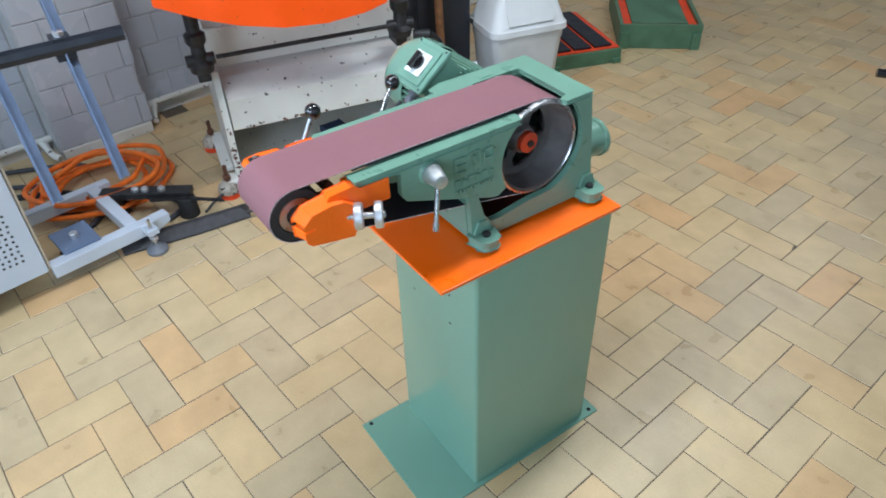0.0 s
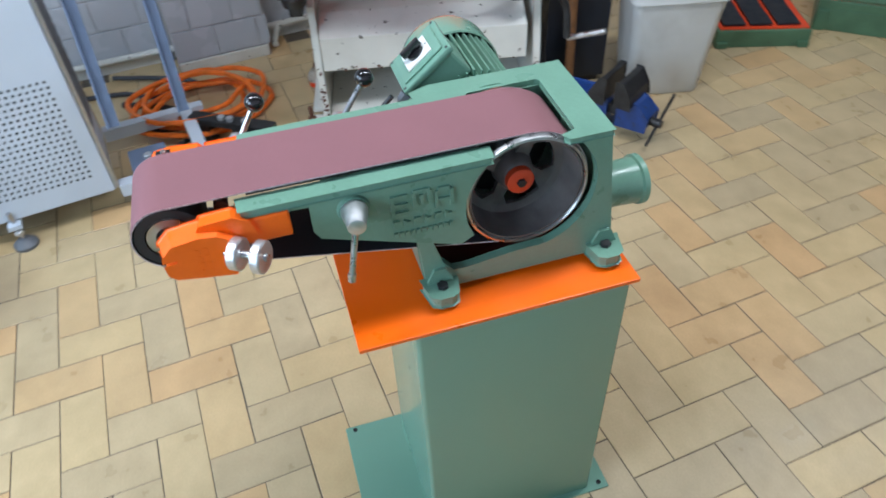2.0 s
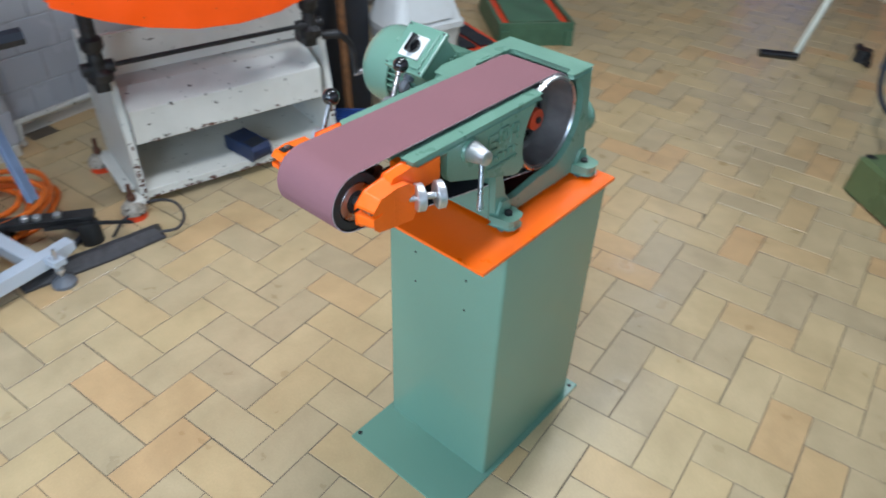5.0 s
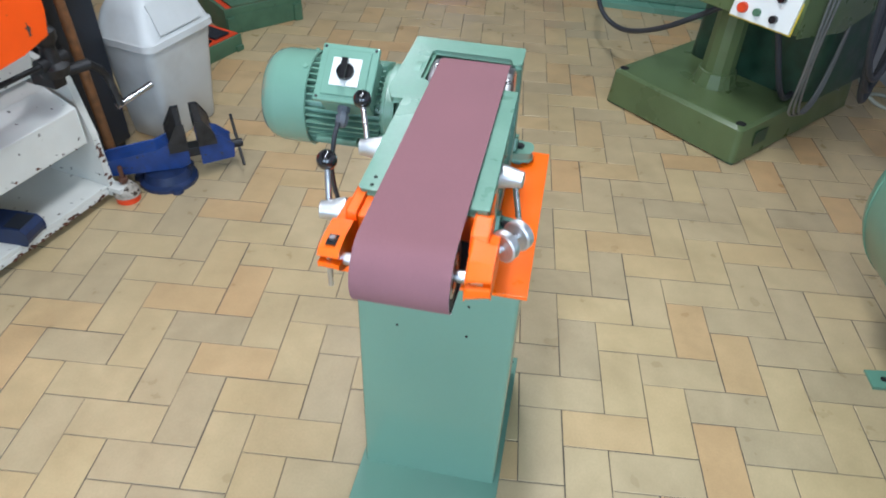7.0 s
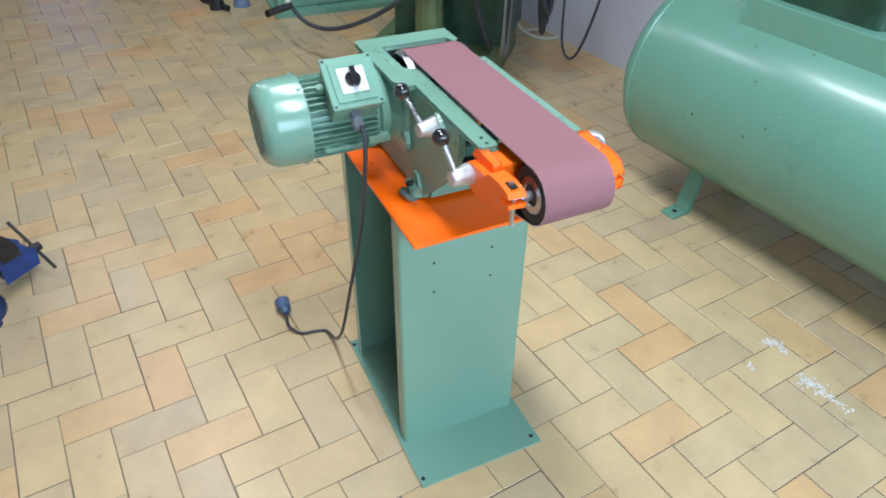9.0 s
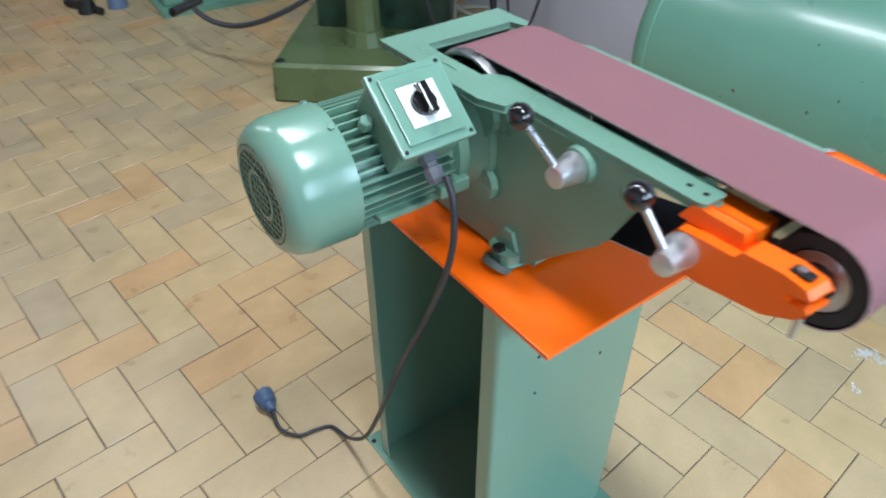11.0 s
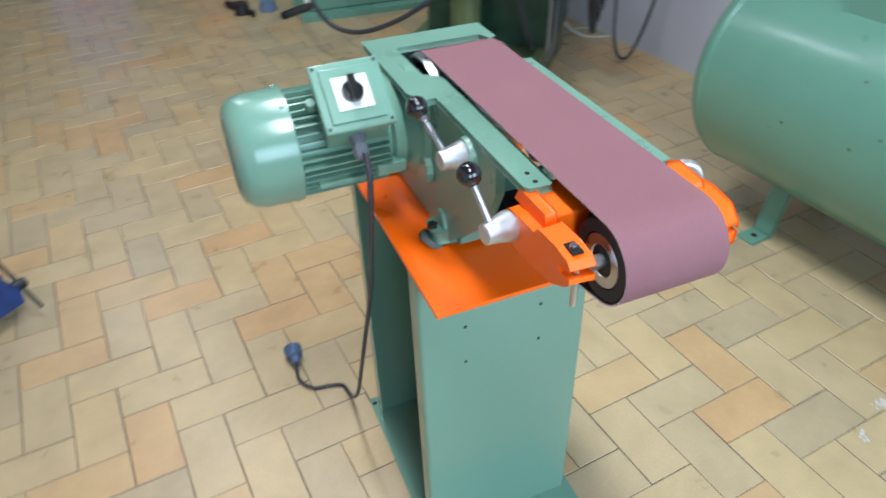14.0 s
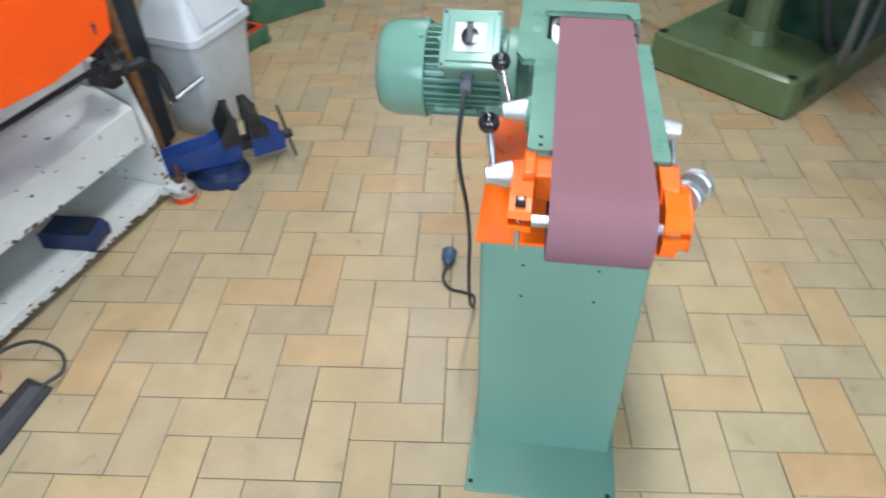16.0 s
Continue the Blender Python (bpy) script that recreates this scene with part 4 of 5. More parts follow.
part("rear_column", loft([(0.1805, rounded_rect(0.33, 0.28, 0.05, 3)), (0.60, rounded_rect(0.32, 0.27, 0.05, 3)), (1.5, rounded_rect(0.32, 0.27, 0.05, 3))]), OLIVE_DARK, mill, "heavy dark green rear column", smooth=True, m=pose(0.44, 0.74, 0))
head = part("knee", prism([(0.06, 0.60), (0.06, 0.80), (0.75, 0.80), (0.75, 0.60), (0.45, 0.54)], 0.30, 0.80, "x"), OLIVE, mill, "olive knee carrying the panel", bevel=0.008)
panel = part("control_panel", box(-0.132, 0.132, -0.012, 0.0, -0.08, 0.09), WHITE_PLATE, mill, "white control panel with round buttons", bevel=0.002, m=pose(0.645, 0.052, 0.685, -12, 0, 0))
for x, z, r, mm in ((-0.085, -0.04, 0.022, TRAY_RED), (-0.02, -0.04, 0.016, TRAY_GREEN), (0.055, -0.045, 0.017, BAKELITE), (-0.075, 0.035, 0.014, TRAY_GREEN), (-0.015, 0.045, 0.020, STEEL), (0.055, 0.035, 0.018, BAKELITE)):
    part("push_button", rod((x, -0.012, z), (x, -0.028, z), r, r * 0.9, 16), mm, panel, smooth=True)
part("panel_edge", box(-0.138, 0.138, -0.0005, 0.004, -0.086, 0.096), mat("yellow_edge", (0.6, 0.45, 0.05)), panel)

WORLD_TO_MILL = OLV.inverted()
feed = part("feed_shaft", rod((0.14, 1.98, 0.90), (0.62, 2.10, 0.74), 0.020, None, 14), STEEL, mill, "steel feed shaft", smooth=True, m=WORLD_TO_MILL)
part("crank_arm", tube([(0.14, 1.98, 0.92), (0.11, 1.92, 0.74), (0.085, 1.885, 0.60)], 0.013, 10, 5), CREAM, feed, "cream crank arm", smooth=True)
part("crank_grip", rod((0.095, 1.885, 0.595), (-0.03, 1.80, 0.60), 0.018, 0.016, 14), BAKELITE, feed, "black crank grip", smooth=True)


def hanging_cable(name, pts, r, material, label):
    ob = thing(name, pose(0, 0, 0), label, "cable")
    part("strand", tube(pts, r, 8, 8), material, ob, smooth=True)


hanging_cable("machine_cable", [(0.86, 1.95, 0.62), (0.60, 2.25, 0.35), (0.42, 2.55, 0.22), (0.30, 2.75, 0.30), (0.26, 2.95, 0.60)], 0.013, CABLE, "thick black cable drooping between the machines")
hanging_cable("machine_cable", [(1.00, 1.85, 0.62), (1.12, 1.88, 0.28), (1.22, 2.02, 0.20), (1.30, 2.20, 0.35), (1.40, 2.30, 0.9)], 0.013, CABLE, "thick black cable looping round the olive column")
for k in range(3):
    hanging_cable("flexible_conduit", [(1.13 + 0.03 * k, 1.72 + 0.02 * k, 0.95), (1.15 + 0.02 * k, 1.75 + 0.03 * k, 0.45), (1.17 + 0.03 * k, 1.80 + 0.03 * k, 0.205 - 0.01 * k), (1.30 + 0.02 * k, 1.95 + 0.03 * k, 0.26), (1.38, 2.05 + 0.02 * k, 0.9)], 0.0055, CONDUIT, "grey flexible conduit hanging beside the olive machine")
# Added loops in place of an unidentified dark object, covering the pale wall.
for k in range(3):
    hanging_cable("hanging_cable", [(1.30 + 0.04 * k, 1.78 + 0.03 * k, 1.10), (1.34 + 0.03 * k, 1.74 + 0.04 * k, 0.62 - 0.06 * k), (1.42 + 0.02 * k, 1.76 + 0.05 * k, 0.42 - 0.07 * k), (1.50, 1.86 + 0.03 * k, 0.60), (1.52, 1.95, 1.10)], 0.014, CABLE, "thick black cable loop added to cover the pale wall")
hanging_cable("wall_cable", [(1.93, 1.90, 1.15), (1.90, 1.92, 0.55), (1.80, 1.98, 0.07), (1.74, 2.06, 0.10), (1.80, 2.18, 0.55), (1.82, 2.24, 1.15)], 0.008, CABLE, "thin black cable looping down the wall")
hanging_cable("wall_cable", [(1.90, 2.10, 1.15), (1.86, 2.15, 0.62), (1.78, 2.35, 0.50), (1.62, 2.55, 0.62), (1.5, 2.6, 0.95)], 0.009, CABLE, "thin black cable looping down the wall")
hanging_cable("white_cable_loop", [(1.62, 2.60, 0.5), (1.66, 2.52, 0.15), (1.76, 2.44, 0.02), (1.90, 2.36, 0.012), (1.93, 2.46, 0.012), (1.82, 2.55, 0.012), (1.70, 2.50, 0.015)], 0.010, CREAM, "cream cable curled on the floor by the wall")

# ---- green lathe beyond ----
lath = thing("lathe", pose(0.34, 3.44, 0, 0, 0, -4), "mint green lathe cabinet with dark door panel", "lathe")
part("foot_casting", loft([(0.0, [(0, 0), (0.85, 0), (0.85, 0.6), (0, 0.6)]), (0.035, [(0, 0), (0.85, 0), (0.85, 0.6), (0, 0.6)]), (0.05, [(0.02, 0.03), (0.83, 0.03), (0.83, 0.57), (0.02, 0.57)])]), TANK, lath)
part("cabinet", box(0.03, 0.82, 0.05, 0.55, 0.0502, 1.0), TANK, lath, bevel=0.01)
part("door_panel", box(0.12, 0.45, 0.042, 0.0498, 0.14, 0.60), OLIVE_DARK, lath)
side = thing("machine_cabinet", pose(0.10, 4.35, 0, 0, 0, 3), "green machine cabinet behind the lathe", "machine cabinet")
part("body", box(0.0, 0.95, 0.0, 0.5, 0.06, 1.0), TANK, side, bevel=0.01)
part("plinth", box(0.03, 0.92, 0.03, 0.47, 0.0, 0.0598), OLIVE_DARK, side)
orange_machine = thing("orange_machine", pose(-0.15, 5.12, 0, 0, 0, 4), "orange cast machine foot near the far end", "machine")
part("base", prism([(0, 0), (0.08, 0), (0.12, 0.05), (0.42, 0.05), (0.46, 0), (0.55, 0), (0.55, 0.9), (0, 0.9)], 0.0, 0.5, "y"), ORANGE_CAST, orange_machine, bevel=0.01)
blue_machine = thing("blue_machine", pose(-1.27, 5.12, 0, 0, 0, 5), "bright blue machine base near the far end", "machine")
part("foot_plate", box(-0.06, 0.68, 0.0, 0.5, 0.0, 0.02), BRIGHT_BLUE, blue_machine)
part("body", prism([(0.02, 0.0202), (0.60, 0.0202), (0.52, 0.9), (0.06, 0.9)], 0.04, 0.46, "y"), BRIGHT_BLUE, blue_machine, bevel=0.01)
tools = thing("steel_parts", pose(0.02, 3.82, 0, 0, 0, -30), "loose dark steel machine parts on the floor", "metal part")
part("bar", rod((-0.15, 0.12, 0.025), (0.10, -0.06, 0.025), 0.025, 0.020, 12), DARK_STEEL, tools)
part("hub", rod((0.0, 0.0, 0.0), (0.0, 0.0, 0.075), 0.055, 0.045, 16), DARK_STEEL, tools)
part("ring", rod((0.15, 0.08, 0.0), (0.15, 0.08, 0.06), 0.06, 0.05, 18), BLUE_STEEL, tools)

# ---- compressor tank ----
TU, TZ, TR = 1.54, 0.525, 0.362
tank_ob = thing("air_compressor", ROOM, "large mint green horizontal air tank with pump on top", "air compressor")
dome = [(0.13 * math.sin(a), TR * math.cos(a)) for a in np.linspace(0, math.pi / 2, 9)]
VT0, VT1 = -1.35, 0.55
prof = [(-x, r if r > 1e-4 else 0) for x, r in dome[::-1]] + [(VT1 - VT0 + x, r if r > 1e-4 else 0) for x, r in dome]
part("tank", lathe(prof, (TU, VT0, TZ), (0, 1, 0), 72), TANK, tank_ob, "glossy green cylindrical tank with paint chips", smooth=True)
for v in (VT0 + 0.02, VT1 - 0.01):
    part("weld_seam", lathe([(0, TR - 0.001), (0.002, TR + 0.0025), (0.008, TR + 0.0025), (0.010, TR - 0.001)], (TU, v, TZ), (0, 1, 0), 72), TANK, tank_ob, smooth=True)
for v in (0.31, -1.0):
    for s in (-1, 1):
        leg = part("leg", prism([(TU + s * 0.250, 0.0), (TU + s * 0.250, 0.008), (TU + s * 0.165, 0.012), (TU + s * 0.110, 0.22), (TU + s * 0.100, 0.22), (TU + s * 0.153, 0.0)], v - 0.035, v + 0.035, "y"), TANK, tank_ob, "bent green leg bracket", bevel=0.002)
        part("leg_hole", rod((TU + s * 0.205, v, 0.0105), (TU + s * 0.205, v, 0.0115), 0.011, None, 14), HOLE, leg)
part("pump_platform", prism([(TU - 0.20, 0.80), (TU + 0.20, 0.80), (TU + 0.20, 0.925), (TU - 0.20, 0.925)], -1.1, 0.24, "y"), TANK, tank_ob, "welded green pump platform", bevel=0.004)
pump = part("pump", loft([(0.9255, rounded_rect(0.16, 0.20, 0.03, 3)), (1.02, rounded_rect(0.16, 0.20, 0.03, 3)), (1.03, rounded_rect(0.11, 0.15, 0.04, 3)), (1.25, rounded_rect(0.10, 0.14, 0.04, 3))]), OLIVE_DARK, tank_ob, "dark green piston pump", smooth=True, m=pose(TU, 0.0, 0))
for k in range(5):
    part("pump_bolt", hexbolt((-0.14, -0.16 + 0.08 * k, 1.02), 0.016, 0.02), OLIVE_DARK, pump)
part("outlet_pipe", tube([(TU - 0.03, 0.36, 0.875), (TU - 0.03, 0.36, 1.05), (TU, 0.33, 1.25)], 0.011, 10, 5), COPPER, tank_ob, "brown copper outlet pipe", smooth=True)

# ---- pale cabinet with perforated door and its frame ----
# local frame: x to the front, y along the front
CAB = pose(-1.335, -1.30, 0, 0, 0, 10.0)
cabinet = thing("machine_cart", CAB, "pale grey steel cabinet on levelling feet with perforated front", "machine cabinet")
part("body", box(-0.42, -0.004, -0.25, 0.39, 0.105, 1.25), CABINET_PAINT, cabinet, "pale grey sheet steel cabinet", bevel=0.006)
door = part("front_panel", box(-0.0038, 0.012, -0.24, 0.385, 0.11, 1.24), CABINET_PAINT, cabinet, "pale panel with square perforations", bevel=0.003)
bm = bmesh.new()
for i in range(17):
    for j in range(19):
        y, z = 0.325 - 0.021 * i + (0.004 if j % 2 else 0), 0.195 + 0.021 * j
        box(0.0118, 0.0126, y - 0.0042, y + 0.0042, z - 0.0042, z + 0.0042, bm)
tagged(part("perforation", bm, HOLE, door), kind="stuff")
part("edge_trim", box(-0.03, 0.0, 0.3902, 0.398, 0.11, 1.24), ALU, cabinet)
for k in range(16):
    part("louvre", prism([(-0.36, 0.30 + 0.045 * k), (-0.06, 0.30 + 0.045 * k), (-0.06, 0.33 + 0.045 * k), (-0.36, 0.33 + 0.045 * k)], 0.3902, 0.394, "y"), GLAND, cabinet)
part("long_beam", box(-0.045, 0.004, 0.3985, 0.80, 0.062, 0.115), CABINET_PAINT, cabinet, "pale painted frame beam", bevel=0.004)
part("beam_end", prism([(0.80, 0.115), (0.80, 0.062), (0.86, 0.085), (0.86, 0.115)], -0.045, 0.004, "x"), CABINET_PAINT, cabinet)
part("cross_beam", box(-0.42, -0.046, 0.70, 0.75, 0.062, 0.115), CABINET_PAINT, cabinet, bevel=0.004)
part("rear_beam", box(-0.45, -0.405, 0.3905, 0.80, 0.062, 0.115), CABINET_PAINT, cabinet, bevel=0.004)
part("blue_plate", box(-0.19, -0.03, 0.46, 0.60, 0.1152, 0.128), BLUE_STEEL, cabinet, "blue-grey fixing plate with bolt", bevel=0.003)
part("plate_bolt", hexbolt((-0.10, 0.53, 0.128), 0.017, 0.022), ALU, cabinet)
for x, y in ((0.02, 0.035), (0.035, 0.765), (-0.40, 0.035)):
    f = part("levelling_foot", lathe([(0, 0), (0, 0.042), (0.012, 0.042), (0.03, 0.022), (0.036, 0)], (x, y, 0), (0, 0, 1), 22), GLAND, cabinet, "dark grey levelling foot", smooth=True)
    part("stud", rod((x, y, 0.034), (x, y, 0.15), 0.007, None, 10), STEEL, f)
    part("nut", hexbolt((x, y, 0.055), 0.016, 0.014), ALU, f)
    part("bracket", box(x - 0.045, x + 0.022, y - 0.022, y + 0.022, 0.088, 0.1045 if y < 0.3 else 0.110), CABINET_PAINT, f)


def angle_iron(p0, p1, w):
    """An L section between two points."""
    p0, p1 = Vector(p0), Vector(p1)
    d = (p1 - p0).normalized()
    s = Vector((-0.10, 0.99, 0)).cross(d).normalized()
    side = d.cross(s).normalized()
    out = [(0, 0), (w, 0), (w, 0.005), (0.005, 0.005), (0.005, w), (0, w)]
    bm = bmesh.new()
    rings = [[bm.verts.new(p + side * a + s * c) for a, c in out] for p in (p0, p1)]
    n = len(out)
    for i in range(n):
        bm.faces.new((rings[0][i], rings[0][(i + 1) % n], rings[1][(i + 1) % n], rings[1][i]))
    bm.faces.new(rings[0][::-1])
    bm.faces.new(rings[1])
    return bm


rack = thing("angle_iron_frame", pose(0, 0, 0), "blue-grey angle irons hung from a dark steel bar", "steel frame")
cross = part("cross_bar", rod((-1.455, -1.15, 0.855), (-1.40, -0.42, 0.875), 0.026, None, 8), NAVY, rack, "dark navy cross bar")
part("angle_bar", angle_iron((-1.27, -0.60, 0.445), (-1.52, -0.62, 1.05), 0.036), BLUE_STEEL, rack)
part("angle_bar", angle_iron((-1.25, -0.82, 0.445), (-1.50, -0.84, 1.05), 0.036), BLUE_STEEL, rack)
part("clamp", box(-1.47, -1.40, -0.635, -0.575, 0.825, 0.90), NAVY, rack, bevel=0.004)
part("clamp_nut", hexbolt((-1.43, -0.605, 0.90), 0.018, 0.016), ALU, rack)

# ---- things on the floor by the cabinet ----
hose = thing("air_hose", pose(-2.02, -0.60, 0), "orange rubber hose lying in a loose coil", "hose")
rng = random.Random(4)
pts = []
for k in range(66):
    a = k * 0.55
    r = 0.19 + 0.05 * math.sin(k * 0.37) + rng.uniform(-0.015, 0.015)
    pts.append((r * 1.05 * math.cos(a) + 0.02, r * 1.25 * math.sin(a), 0.011 + 0.0016 * k + rng.uniform(0, 0.006)))
part("coil", tube(pts, 0.0115, 8, 5), HOSE, hose, smooth=True)
bar = thing("steel_clamp_bar", pose(-1.70, -0.46, 0.088, 0, 0, -33), "black steel bar with knob and nuts lying by the hose", "steel bar")
part("bar", box(-0.03, 0.03, -0.21, 0.17, -0.0, 0.028), DARK_STEEL, bar, bevel=0.003)
part("knob", rod((0.02, 0.145, -0.088), (0.02, 0.145, -0.001), 0.042, 0.038, 18), RUBBER, bar, "black rubber knob")
for y in (-0.06, -0.02, 0.05):
    part("nut", hexbolt((0.006, y, 0.028), 0.016, 0.016), ALU, bar)
part("arm", prism([(0.0, 0.008), (0.16, 0.012), (0.30, -0.005), (0.31, -0.020), (0.16, -0.004), (0.0, -0.008)], 0.035, 0.041, "x"), DARK_STEEL, bar)
part("block", box(-0.028, 0.028, -0.19, -0.12, -0.088, -0.0002), DARK_STEEL, bar)
mat_strip = thing("rubber_strip", pose(0, 0, 0), "worn grey-brown rubber strip with a band loop on the tiles", "rubber strip")
edge = [(-1.418, -0.150), (-1.432, -0.36), (-1.475, -0.66), (-1.575, -0.66), (-1.535, -0.36), (-1.510, -0.125)]
mid = [(-1.432, -0.160), (-1.446, -0.36), (-1.490, -0.64), (-1.560, -0.64), (-1.522, -0.36), (-1.498, -0.140)]
ridge = [(-1.458, -0.175), (-1.474, -0.36), (-1.515, -0.63), (-1.535, -0.63), (-1.494, -0.36), (-1.478, -0.165)]
part("strip", loft([(0.0, edge), (0.010, edge), (0.026, mid), (0.040, ridge)]), STRIP, mat_strip, bevel=0.003)
part("band", tube([(-1.43, -0.16, 0.03), (-1.40, -0.105, 0.035), (-1.44, -0.050, 0.05), (-1.54, -0.035, 0.06), (-1.62, -0.10, 0.05), (-1.60, -0.22, 0.03), (-1.53, -0.30, 0.03)], 0.006, 8, 6), STRIP, mat_strip, smooth=True)
hanging_cable("floor_cable", [(-2.30, -1.15, 0.012), (-2.28, -0.95, 0.012), (-2.20, -0.80, 0.014), (-2.26, -0.62, 0.012), (-2.36, -0.75, 0.012), (-2.42, -1.0, 0.03)], 0.011, CABLE, "black cable lying by the wall")
hanging_cable("floor_cable", [(-1.62, -0.86, 0.012), (-1.75, -0.72, 0.012), (-1.86, -0.55, 0.03), (-1.78, -0.40, 0.012), (-1.66, -0.36, 0.012), (-1.60, -0.44, 0.012)], 0.012, CABLE, "black cable winding under the hose")
hanging_cable("floor_cable", [(-2.18, -0.95, 0.012), (-2.10, -0.78, 0.012), (-1.98, -0.66, 0.012), (-1.90, -0.74, 0.012), (-1.98, -0.90, 0.012)], 0.014, RUBBER, "thick black cable beside the hose")
pipe_run = thing("wall_pipe", ROOM, "white painted pipe running along the wall foot", "pipe")
part("pipe", tube([(-2.60, -2.2, 0.075), (-2.60, -0.50, 0.075), (-2.58, -0.45, 0.07), (-2.47, -0.44, 0.05), (-2.43, -0.42, 0.04)], 0.016, 10, 5), WHITE_PAINT, pipe_run, smooth=True)
part("pipe_elbow", tube([(-2.60, 1.6, 0.08), (-2.60, 0.16, 0.08), (-2.585, 0.12, 0.075), (-2.53, 0.085, 0.03), (-2.50, 0.08, 0.025)], 0.016, 10, 5), WHITE_PAINT, pipe_run, smooth=True)

pail = thing("rubber_pail", pose(-1.018, -1.455, 0), "black rubber pail standing beyond the pale cabinet", "pail")
part("shell", lathe([(0.0, 0.0), (0.0, 0.085), (0.16, 0.11), (0.17, 0.115), (0.172, 0.108), (0.02, 0.08), (0.02, 0.0)], (0, 0, 0), (0, 0, 1), 28), RUBBER, pail, smooth=True)

spill = thing("paint_spill", pose(0, 0, 0), "white dried spill marks on the tiles", "stain", kind="stuff")
rng = random.Random(9)
for p0, p1, n, wide in (((1.060, -0.268), (1.100, -0.290), 70, 0.009), ((1.100, -0.290), (1.082, -0.335), 40, 0.008), ((0.930, -0.345), (0.945, -0.322), 22, 0.005), ((1.045, -0.445), (1.068, -0.500), 110, 0.014), ((1.058, -0.500), (1.078, -0.600), 70, 0.008)):
    bm = bmesh.new()
    for k in range(n):
        t = rng.random()
        x, y, r = p0[0] + (p1[0] - p0[0]) * t + rng.gauss(0, wide), p0[1] + (p1[1] - p0[1]) * t + rng.gauss(0, wide), rng.uniform(0.001, 0.0045)
        pts = [(x + r * rng.uniform(0.4, 1.5) * math.cos(a), y + r * rng.uniform(0.4, 1.5) * math.sin(a)) for a in np.linspace(0, 2 * math.pi, 8)[:-1]]
        prism(pts, 0.0002, 0.0006 + 0.000008 * k, "z", bm)
    part("mark", bm, SPILL, spill)

# ---- floor tiles in herringbone ----
TW, TO = 0.1248, (0.7144, -0.0743)
TTH = radians(5.85)
TC, TS = math.cos(TTH), math.sin(TTH)
JOINT = 0.0028


def tile_verts(lx, ly):
    e = 0.0016
    return [(x, y, z) for z, k in ((-0.006, 0), (-0.0012, 0), (0.0, e)) for x, y in ((k, k), (lx - k, k), (lx - k, ly - k), (k, ly - k))]


TILE_FACES = [(8, 9, 10, 11)] + [(b + i, b + (i + 1) % 4, b + 4 + (i + 1) % 4, b + 4 + i) for b in (0, 4) for i in range(4)]
tile_mesh = bpy.data.meshes.new("tile")
tile_mesh.from_pydata(tile_verts(2 * TW - JOINT, TW - JOINT), [], TILE_FACES)
tile_mesh.materials.append(TILE)
rng = random.Random(21)
slots = []
for a in range(-30, 22):
    for b in range(-30, 66):
        r = (a + b + 2) % 4
        if r == 0:
            slots.append((a, b, False))
        elif r == 2:
            slots.append((a, b, True))
near, rest = [], []
for a, b, upright in slots:
    ca, cb = (a + 0.5, b + 1.0) if upright else (a + 1.0, b + 0.5)
    x, y = TO[0] + TW * (ca * TC - cb * TS), TO[1] + TW * (ca * TS + cb * TC)
    u, v = x * TC + y * TS, -x * TS + y * TC
    if ULEFT < u < URIGHT + 0.1 and -3.4 < v < VFAR:
        d = math.hypot(x - 0.05, (y - 0.1) * 0.9)
        (near if d < 1.72 else rest).append((d, a, b, upright))
near.sort()
rest += near[300:]
near = near[:300]


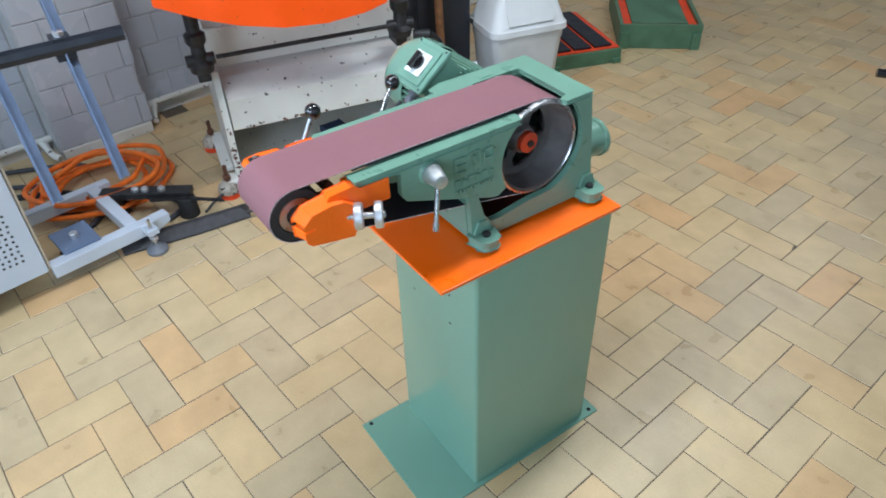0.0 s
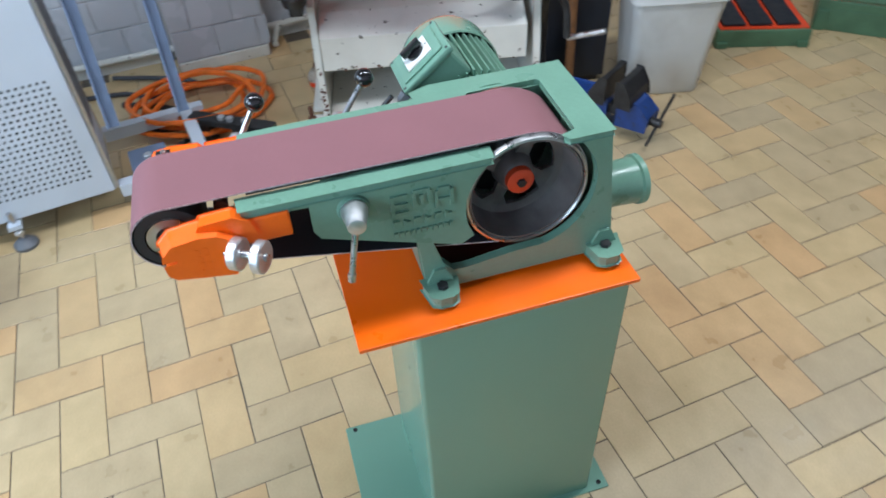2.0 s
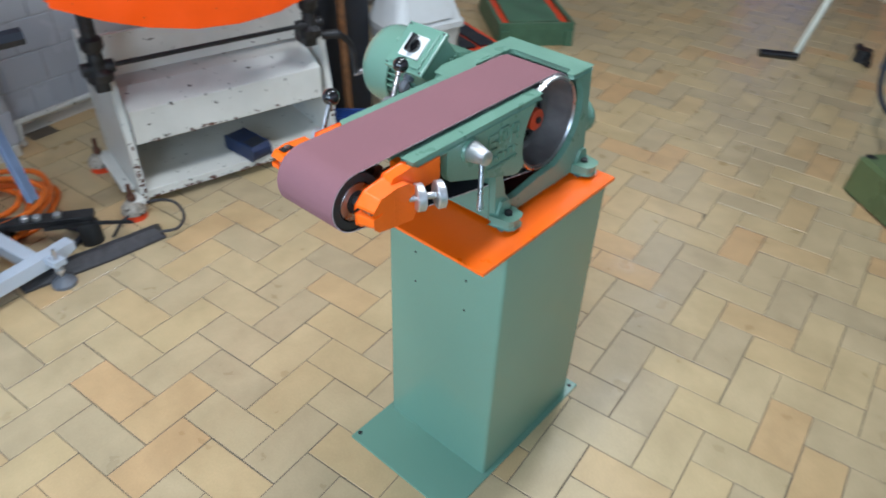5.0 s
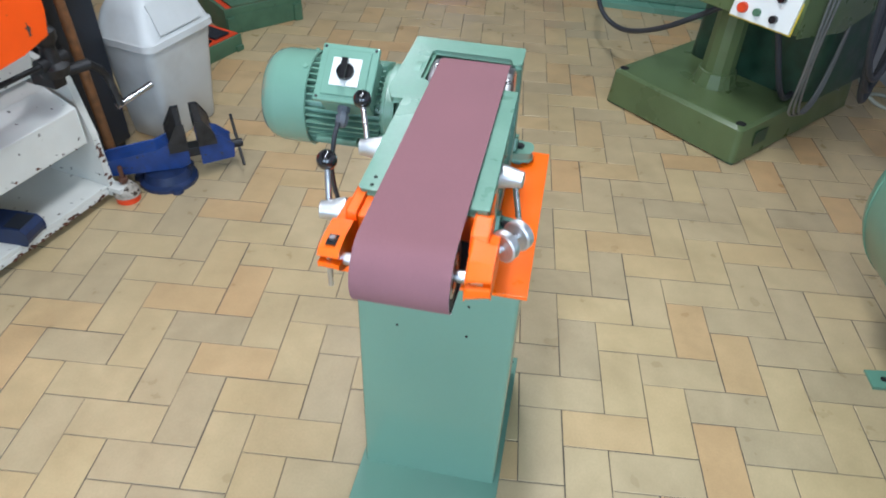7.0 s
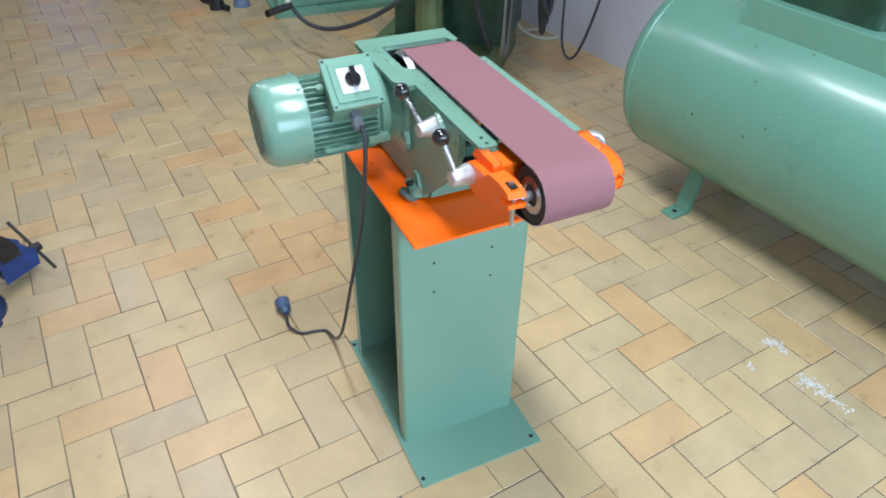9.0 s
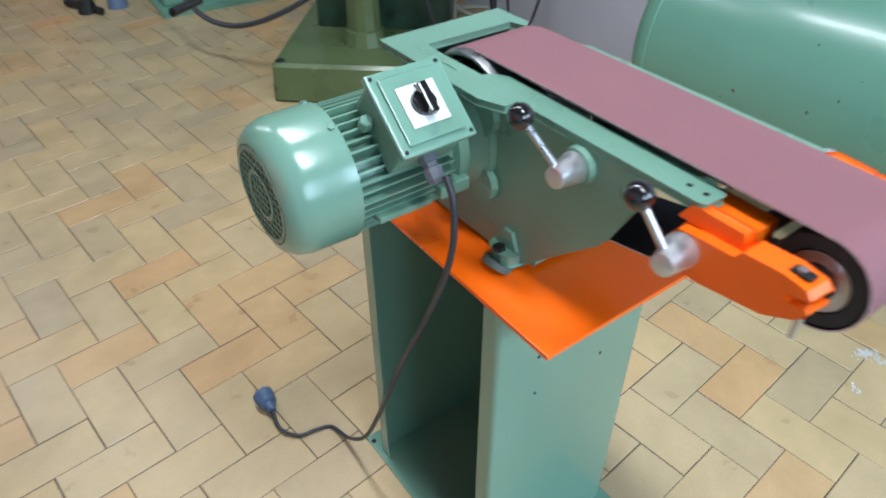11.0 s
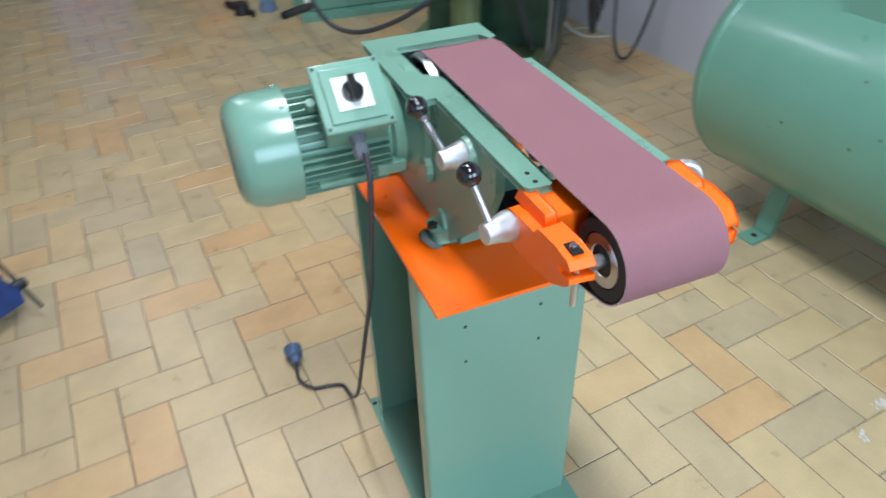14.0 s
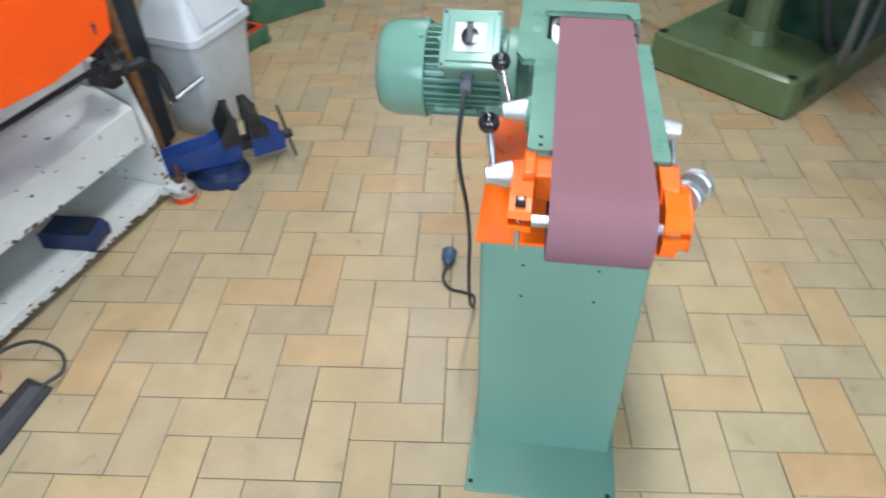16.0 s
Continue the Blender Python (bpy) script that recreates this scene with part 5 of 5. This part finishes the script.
def tile_pose(a, b, upright):
    off = JOINT / 2
    j = rng.uniform(-0.0007, 0.0007), rng.uniform(-0.0007, 0.0007)
    la, lb = (a * TW + TW - off, b * TW + off) if upright else (a * TW + off, b * TW + off)
    m = Matrix.Rotation(TTH, 4, "Z") @ pose(la + j[0], lb + j[1], rng.uniform(-0.0004, 0.0003), rng.gauss(0, 0.10), rng.gauss(0, 0.10), 90 if upright else 0)
    return Matrix.Translation((TO[0], TO[1], 0)) @ m


for d, a, b, upright in near:
    ob = new("tile", tile_mesh)
    ob.parent = floor
    ob.matrix_parent_inverse = ROOM.inverted()
    ob.matrix_basis = tile_pose(a, b, upright)
base = [Vector(v) for v in tile_verts(2 * TW - JOINT, TW - JOINT)]
verts, faces = [], []
for d, a, b, upright in rest:
    m, k = tile_pose(a, b, upright), len(verts)
    verts += [tuple(m @ v) for v in base]
    faces += [tuple(k + i for i in f) for f in TILE_FACES]
me = bpy.data.meshes.new("far_tiles")
me.from_pydata(verts, [], faces)
me.materials.append(TILE_FAR)
far_tiles = new("far_tiles", me)
far_tiles.parent = floor
far_tiles.matrix_parent_inverse = ROOM.inverted()
tagged(far_tiles, "clay floor tiles further off", kind="stuff")

# ---- glazed wall tiles ----
WTW, WTH = 0.20, 0.15


def wall_tiles(parent, u, v0, v1, z1, name):
    me = bpy.data.meshes.new(name)
    w, h = WTW - 0.003, WTH - 0.003
    me.from_pydata([(0, 0, 0), (0, w, 0), (0, w, h), (0, 0, h), (0.0055, 0.003, 0.003), (0.0055, w - 0.003, 0.003), (0.0055, w - 0.003, h - 0.003), (0.0055, 0.003, h - 0.003)], [], [(4, 5, 6, 7), (0, 1, 5, 4), (1, 2, 6, 5), (2, 3, 7, 6), (3, 0, 4, 7)])
    me.materials.append(WALL_TILE)
    row, z = 0, 0.058
    while z < z1:
        v = v0 - (WTW / 2 if row % 2 else 0)
        while v < v1 - 0.02:
            a, c = max(v, v0), min(v + WTW, v1)
            ob = new(name, me)
            ob.parent = parent
            ob.matrix_local = Matrix.Translation((u, a, z)) @ Matrix.Diagonal((1, max(0.05, (c - a)) / WTW, 1, 1))
            v += WTW
        z += WTH
        row += 1


wall_tiles(wall_left, ULEFT - 0.0055, 0.05, 2.6, 1.0, "wall_tile")
wall_tiles(wall_left, ULEFT - 0.0055, -2.0, -0.405, 1.0, "wall_tile")
wall_tiles(pilaster, -2.4675, -0.395, 0.04, 1.0, "wall_tile")
